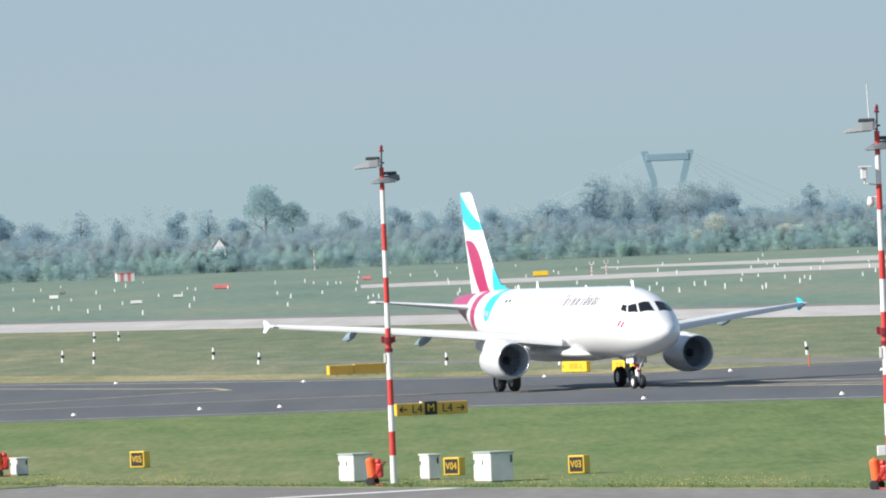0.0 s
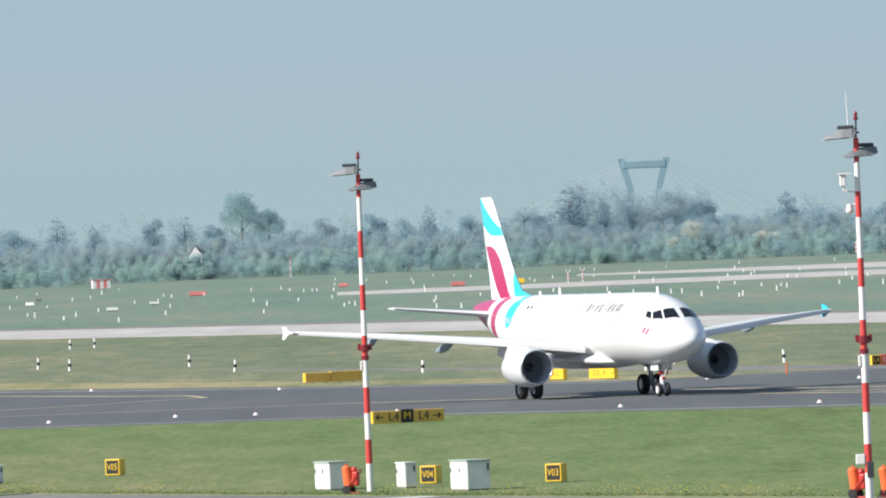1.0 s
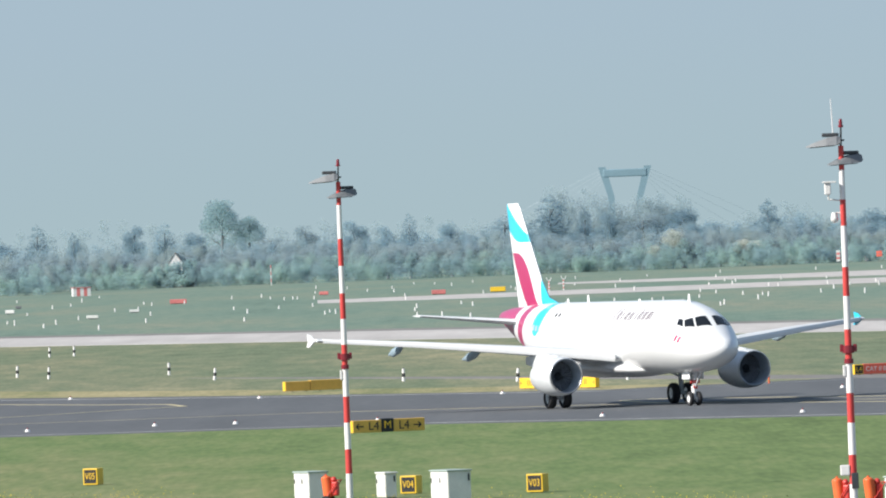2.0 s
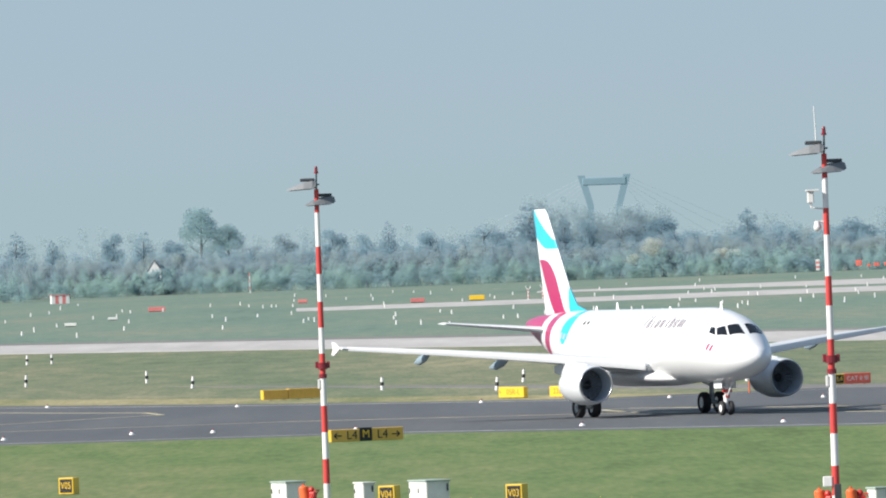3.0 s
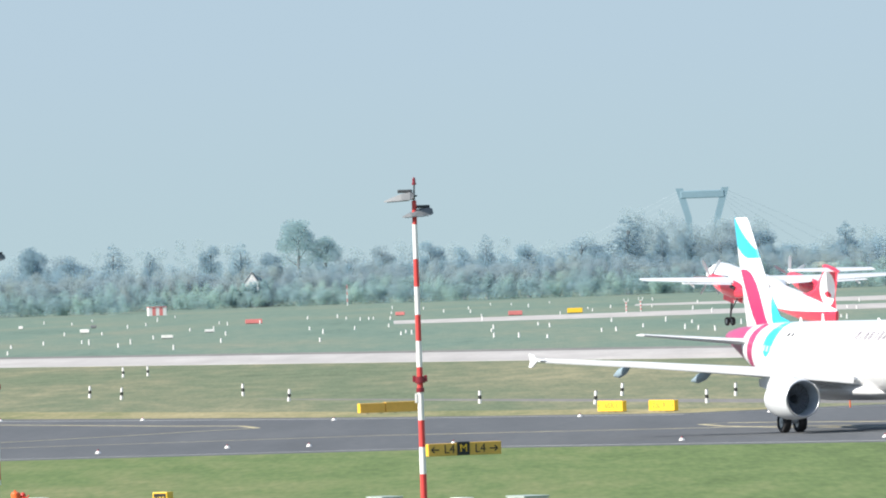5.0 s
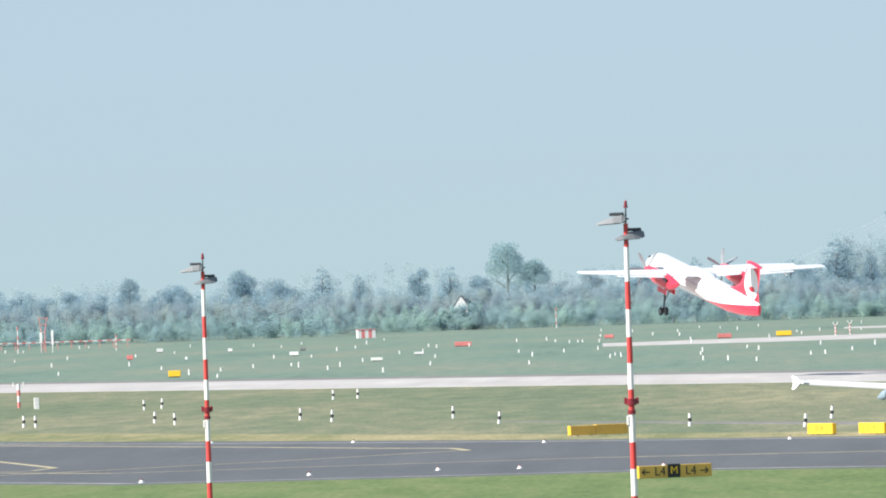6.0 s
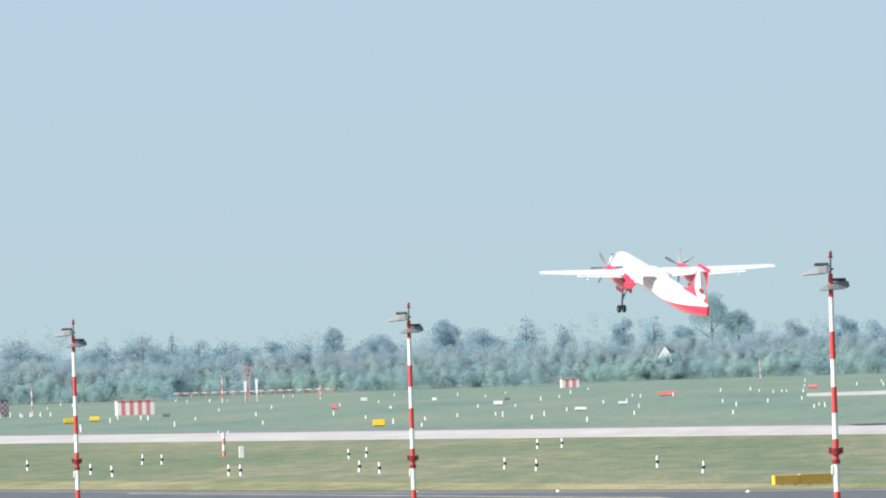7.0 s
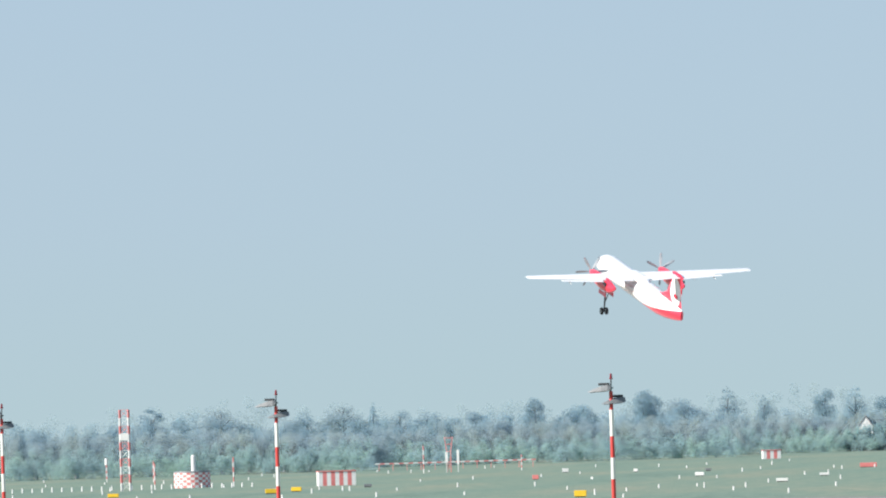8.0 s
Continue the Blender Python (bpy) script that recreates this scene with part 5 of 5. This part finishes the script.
class Foliage:
    """Gathers airy boughs, each a loose cloud of small leaf and twig sprays."""

    def __init__(self):
        self.v = []

    def bough(self, c, r, tall=1.0, leaf=0.45, dense=1.5):
        n = int(dense * 3.4 * math.pi * r * r * max(1.0, tall) ** 0.5)
        out = gen.normal(size=(n, 3))
        out /= np.linalg.norm(out, axis=1)[:, None]
        at = np.array(c) + out * np.array((1, 1, tall)) * r * gen.uniform(0.15, 1.1, (n, 1)) ** 0.5
        # sprays biased towards sun and camera for bright, even shading
        o = gen.normal(size=(n, 3)) * 0.6 + np.array((-0.62, -0.62, 0.48))
        o /= np.linalg.norm(o, axis=1)[:, None]
        a = np.cross(o, gen.normal(size=(n, 3)))
        a /= np.linalg.norm(a, axis=1)[:, None]
        b = np.cross(o, a)
        s = leaf * gen.uniform(0.6, 1.6, (n, 1))
        self.v.append(np.stack([at - a * s - b * s * 0.6, at + a * s * 0.9 - b * s * 0.3, at + b * s * 1.1], 1).reshape(-1, 3))

    def mesh(self, name, mat):
        v = np.concatenate(self.v)
        v[:, 2] = np.maximum(v[:, 2], -0.1)
        me = bpy.data.meshes.new(name)
        me.from_pydata(v.tolist(), [], np.arange(len(v)).reshape(-1, 3).tolist())
        me.materials.append(mat)
        return me


def tree(kind, mat, label):
    """A tree 20 m tall and about 8 m wide, at the origin."""
    t = thing("tree", label, "tree", pose(0, 0, 0), "trees of the far wood")
    bm = bmesh.new()
    rod(bm, (0, 0, -0.2), (0.2, 0, 7), 0.45, 0.30, 8)
    rod(bm, (0.2, 0, 7), (0, 0.1, 16), 0.30, 0.08, 8)
    for k in range(7):
        a, z = k * 2.4 + 0.3, 5 + k * 1.5
        l = 3.0 - k * 0.25 if kind != "conical" else 2.4 - k * 0.3
        rod(bm, (0.1, 0, z), (math.cos(a) * l, math.sin(a) * l, z + 2.2), 0.14, 0.04, 6)
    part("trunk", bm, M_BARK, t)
    f = Foliage()
    if kind == "conical":
        for z in np.arange(3.0, 18.6, 1.15):
            env = 4.3 * (1 - z / 20.4) ** 0.72 * gen.uniform(0.82, 1.15)
            turn = gen.uniform(0, 6)
            for k in range(4 if z < 14 else 2):
                a = turn + k * math.tau / (4 if z < 14 else 2)
                f.bough((math.cos(a) * env * 0.55, math.sin(a) * env * 0.55, z + gen.uniform(-0.3, 0.3)), env * 0.44 + 0.25, 0.9, 0.19, 10.0)
        f.bough((0.1, 0, 18.6), 0.55, 1.9, 0.26, 5.0)
        f.bough((gen.uniform(-1.6, -0.9), 0, 16.6), 0.6, 1.7, 0.26, 4.0)
    else:
        wide, mid, half = (2.75, 12.6, 5.6) if kind == "round" else (3.0, 11.5, 6.4)
        for k in range(24):
            d = gen.normal(size=3)
            d /= np.linalg.norm(d)
            q = gen.uniform(0.35, 1.0) ** 0.5
            narrow = 1.0 if kind == "round" else 1.12 - 0.26 * d[2]
            r = gen.uniform(1.1, 2.0) * (1.0 if q > 0.8 else 1.3)
            f.bough((d[0] * wide * q * narrow, d[1] * wide * q * narrow, mid + d[2] * half * q), r, gen.uniform(0.8, 1.1), 0.19, 10.0)
    new("crown", f.mesh("crown", mat)).parent = t
    return t


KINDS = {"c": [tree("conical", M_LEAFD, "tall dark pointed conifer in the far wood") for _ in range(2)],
         "b": [tree("broad", M_LEAFD, "broad dark tree in the far wood"), tree("broad", M_TWIG, "broad tree with budding twigs, blue-grey from painted haze"), tree("broad", M_LEAFD, "broad dark tree in the far wood")],
         "p": [tree("broad", M_PALE, "tall tree standing far behind the wood, paled by painted haze")],
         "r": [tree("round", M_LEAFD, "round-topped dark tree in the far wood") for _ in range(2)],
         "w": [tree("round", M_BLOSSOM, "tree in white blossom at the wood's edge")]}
CONES = [(-140, 3604, 22.3, 9.9), (-128, 3593, 19.3, 6.1), (-101, 3670, 19.6, 5.9), (-20, 3566, 22.2, 6.8), (25, 3573, 22.8, 8.6), (36, 3583, 21.8, 6.4), (95, 3595, 19.5, 6.5), (-314, 3064, 16.6, 6.1), (-278, 3071, 17.6, 6.9), (-237, 3358, 20.7, 6.1)]
BROAD = [(-150, 3541, 19.3, 10.6), (-54, 3632, 20.8, 9.1), (-28, 3645, 19.4, 7.3), (10, 3580, 20.8, 11.6), (54, 3566, 19.2, 11.6), (78, 3554, 16.7, 10.6), (106, 3561, 16.9, 10.7), (-66, 3671, 16.7, 9.2), (-201, 3421, 17.0, 6.8), (-183, 3422, 17.5, 8.6)]
PALE = [(-73, 3676, 24.6, 9.5), (-82, 3676, 25.2, 9.5)]
BROAD2 = [(-153, 3589, 19.6, 10.8), (-298, 3062, 15.2, 9.2), (-289, 3069, 16.0, 9.2), (-259, 3076, 20.0, 9.2), (-260, 3181, 16.1, 9.5), (-242, 3166, 18.1, 7.9), (-238, 3250, 20.7, 9.8), (-228, 3344, 19.5, 8.3), (-221, 3358, 17.9, 10.1), (-247, 3143, 16.2, 9.4), (-214, 3365, 16.4, 8.4), (126, 3582, 18.6, 11.1)]
ROUND = [(-108, 3579, 21.6, 7.2), (-90, 3611, 18.8, 8.1), (-38, 3578, 19.1, 8.9), (-7, 3599, 19.9, 8.1), (43, 3573, 19.0, 6.8), (67, 3580, 22.0, 10.7), (-162, 3548, 19.8, 8.9), (-205, 3344, 18.1, 6.7), (-192, 3426, 19.5, 7.2), (-182, 3522, 20.0, 7.9), (-163, 3514, 21.2, 7.9), (-312, 3092, 16.1, 6.2), (-270, 3074, 15.8, 6.1)]
BLOSSOM = [(62.6, 3511, 13.6, 7.2), (66.6, 3512, 13.0, 6.4), (84.8, 3511, 13.4, 6.4), (88.6, 3513, 12.6, 5.2), (56.5, 3511, 12.2, 4.6)]
used = set()
rnd = random.Random(11)
for key, rows_ in (("c", CONES), ("b", BROAD + BROAD2), ("p", PALE), ("r", ROUND), ("w", BLOSSOM)):
    for i, (x, y, h, w) in enumerate(rows_):
        src = KINDS[key][i % len(KINDS[key])]
        m = pose(x, y, 0, 0, 0, rnd.uniform(0, 360)) @ Matrix.Diagonal((w / 8.0 * (1.45 if key == "c" else 1.15), w / 8.0 * (1.45 if key == "c" else 1.15), h / 20.0, 1))
        if src.name in used:
            copy_thing(src, m)
        else:
            src.matrix_basis = m
            used.add(src.name)


def wood(name, x0, x1, rows, mat, label, leaf=0.20, dense=6.6):
    """A stretch of trees past counting: rows of (y, foot, top, crown width, boughs)."""
    f = Foliage()
    for y, foot, top, wide, boughs in rows:
        x = x0
        while x < x1:
            swell = 1 + 0.20 * noise.noise(Vector((x * 0.035, y * 0.01, 0))) + gen.uniform(-0.12, 0.12)
            h, w = top * swell, wide * gen.uniform(0.8, 1.25)
            depth = y + gen.uniform(-2.5, 2.5)
            for k in range(boughs):
                u = (k + gen.uniform(0, 1)) / boughs
                r = w * gen.uniform(0.26, 0.40) * (1.1 - 0.45 * u)
                a, q = gen.uniform(0, math.tau), w * 0.36 * (1.05 - 0.75 * u)
                f.bough((x + math.cos(a) * q, depth + math.sin(a) * q, foot + (h - foot - r) * u), r, gen.uniform(0.85, 1.2), leaf, dense)
            x += wide * gen.uniform(0.5, 0.78)
    return tagged(new(name, f.mesh(name, mat)), label, "woods", kind="stuff")


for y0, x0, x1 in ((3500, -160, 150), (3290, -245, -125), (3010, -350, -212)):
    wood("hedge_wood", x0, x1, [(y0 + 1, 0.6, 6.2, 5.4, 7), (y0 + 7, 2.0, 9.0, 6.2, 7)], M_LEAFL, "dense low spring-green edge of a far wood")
    wood("twig_wood", x0, x1, [(y0 + 16, 3.0, 11.6, 7.0, 9), (y0 + 24, 5.0, 13.2, 7.5, 9)], M_TWIG, "budding trees in the far wood, blue-grey from painted haze")
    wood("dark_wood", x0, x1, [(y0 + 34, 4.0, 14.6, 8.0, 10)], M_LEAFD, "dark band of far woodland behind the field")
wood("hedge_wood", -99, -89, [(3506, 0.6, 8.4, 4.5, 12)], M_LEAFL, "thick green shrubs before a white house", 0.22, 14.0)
# a ridge of trees farther off, haze-faint by its colour, higher before the bridge
wood("distant_wood", -450, 190, [(3960, 4.0, 21.0, 11.0, 9)], M_FARWOOD, "faint distant tree ridge, haze put into its colour", 0.24, 4.0)
wood("distant_wood", 28, 80, [(3935, 8.0, 24.0, 10.0, 12), (3950, 8.0, 26.5, 10.0, 14)], M_FARWOOD, "taller trees before the distant bridge, faint with painted haze", 0.24, 5.0)

# houses among the trees
for x, y, w, ridge, turn in ((-93.5, 3514, 4.2, 11.0, -1.5),):
    h = thing("house", "white gabled house half hidden among trees", "house", pose(x, y, 0, 0, 0, turn), "houses in the wood")
    bm = bmesh.new()
    eave = ridge - w * 0.72
    loft(bm, [[Vector((-w / 2, yy, -0.1)), Vector((w / 2, yy, -0.1)), Vector((w / 2, yy, eave)), Vector((0, yy, ridge - 0.15)), Vector((-w / 2, yy, eave))] for yy in (0, 9)])
    part("wall", bm, M_POLEW, h, "white rendered wall")
    for s in (-1, 1):
        bm = bmesh.new()
        loft(bm, [[Vector((0, yy, ridge)), Vector((s * (w / 2 + 0.4), yy, eave - 0.5)), Vector((s * (w / 2 + 0.4), yy, eave - 0.7)), Vector((0, yy, ridge - 0.2))] for yy in (-0.15, 9.3)])
        part("roof", bm, M_ROOF, h, "dark tiled roof")

# ---------- flowers at the apron edge ----------
gen = np.random.default_rng(21)
edge_x, edge_y = [-24, -18.6, -5, 12, 22], [448, 438, 411, 380, 365]
vs, fs = [], []
for i in range(600):
    cx = gen.choice((-21, -19.5, -14, -3.5, 1.0, 4.5, 6.5, 8.5))
    x = cx + gen.normal() * 1.1
    y = float(np.interp(x, edge_x, edge_y)) + abs(gen.normal()) * 9 + 1
    z, r = gen.uniform(0.08, 0.2), gen.uniform(0.010, 0.024)
    k = len(vs)
    vs += [(x - r, y, z), (x, y - r, z), (x + r, y, z), (x, y + r, z), (x, y, z + r), (x, y, z - r)]
    fs += [(k, k + 1, k + 4), (k + 1, k + 2, k + 4), (k + 2, k + 3, k + 4), (k + 3, k, k + 4), (k + 1, k, k + 5), (k + 2, k + 1, k + 5), (k + 3, k + 2, k + 5), (k, k + 3, k + 5)]
me = bpy.data.meshes.new("yellow_flowers")
me.from_pydata(vs, [], fs)
me.materials.append(M_BLOOM)
tagged(new("yellow_flowers", me), "small yellow flowers scattered in the grass", "flowers", kind="stuff")


# ---------- uneven grass along the apron edge ----------
vs, fs = [], []
for i in range(6000):
    x = gen.uniform(-27, 20)
    y = float(np.interp(x, edge_x, edge_y)) + 0.2 + gen.exponential(2.5)
    h, w, d, a = gen.uniform(0.04, 0.09), gen.uniform(0.02, 0.05), gen.normal() * 0.05, gen.uniform(0, math.pi)
    k = len(vs)
    vs += [(x - w * math.cos(a), y - w * math.sin(a), 0.0), (x + w * math.cos(a), y + w * math.sin(a), 0.0), (x + d + w * 0.3, y + d, h), (x + d - w * 0.3, y + d, h)]
    fs.append((k, k + 1, k + 2, k + 3))
me = bpy.data.meshes.new("grass_tufts")
me.from_pydata(vs, [], fs)
me.materials.append(M_GRASS)
tagged(new("grass_tufts", me), "uneven tufts of green grass beside the apron", "grass", kind="stuff")


def airliner_pose(t):
    """The jet taxies along its heading, which turns slightly."""
    s = 7.18 * t + 0.045 * t * t
    a = radians(21.4 + 0.025 * t)
    return pose(2.7 + s * math.sin(a), 650.0 - s * math.cos(a), 0.02, 0, 0, 21.4 + 0.05 * t - 90)


def turboprop_pose(t):
    """The turboprop climbs away along the runway."""
    k = t - 5.5
    s = 74.8 * k + 1.04 * k * k
    a = radians(22.41 - 0.31 * k)
    z = 7.82 + 4.14 * k + (1.33 if k > 0 else 1.17) * k * k if k > -1.4 else max(3.22, 4.32 + 0.9 * (k + 1.4))
    place = Matrix.Translation((7.92 - s * math.sin(a), 1183.06 + s * math.cos(a), max(z, 3.0)))
    turn = Matrix.Rotation(radians(90 + 22.41 - 0.62 * k), 4, "Z")
    tilt = Matrix.Rotation(-radians(10.5 + 1.5 * k if k > -1.4 else max(0.0, 8.4 + 3.5 * (k + 1.4))), 4, "Y")
    bank = Matrix.Rotation(radians(0.35 - 0.37 * max(k, -2)), 4, "X")
    return place @ turn @ tilt @ bank


def motions():
    times = [0.5 * i for i in range(17)]
    walk(jet, [(t, airliner_pose(t)) for t in times])
    walk(prop_plane, [(t, turboprop_pose(t)) for t in times])
    for hub, y, first in props:
        walk(hub, [(i / 30, pose(4.75, y, 0.95, first + 76 * i, 0, 0)) for i in range(241)])


motions()
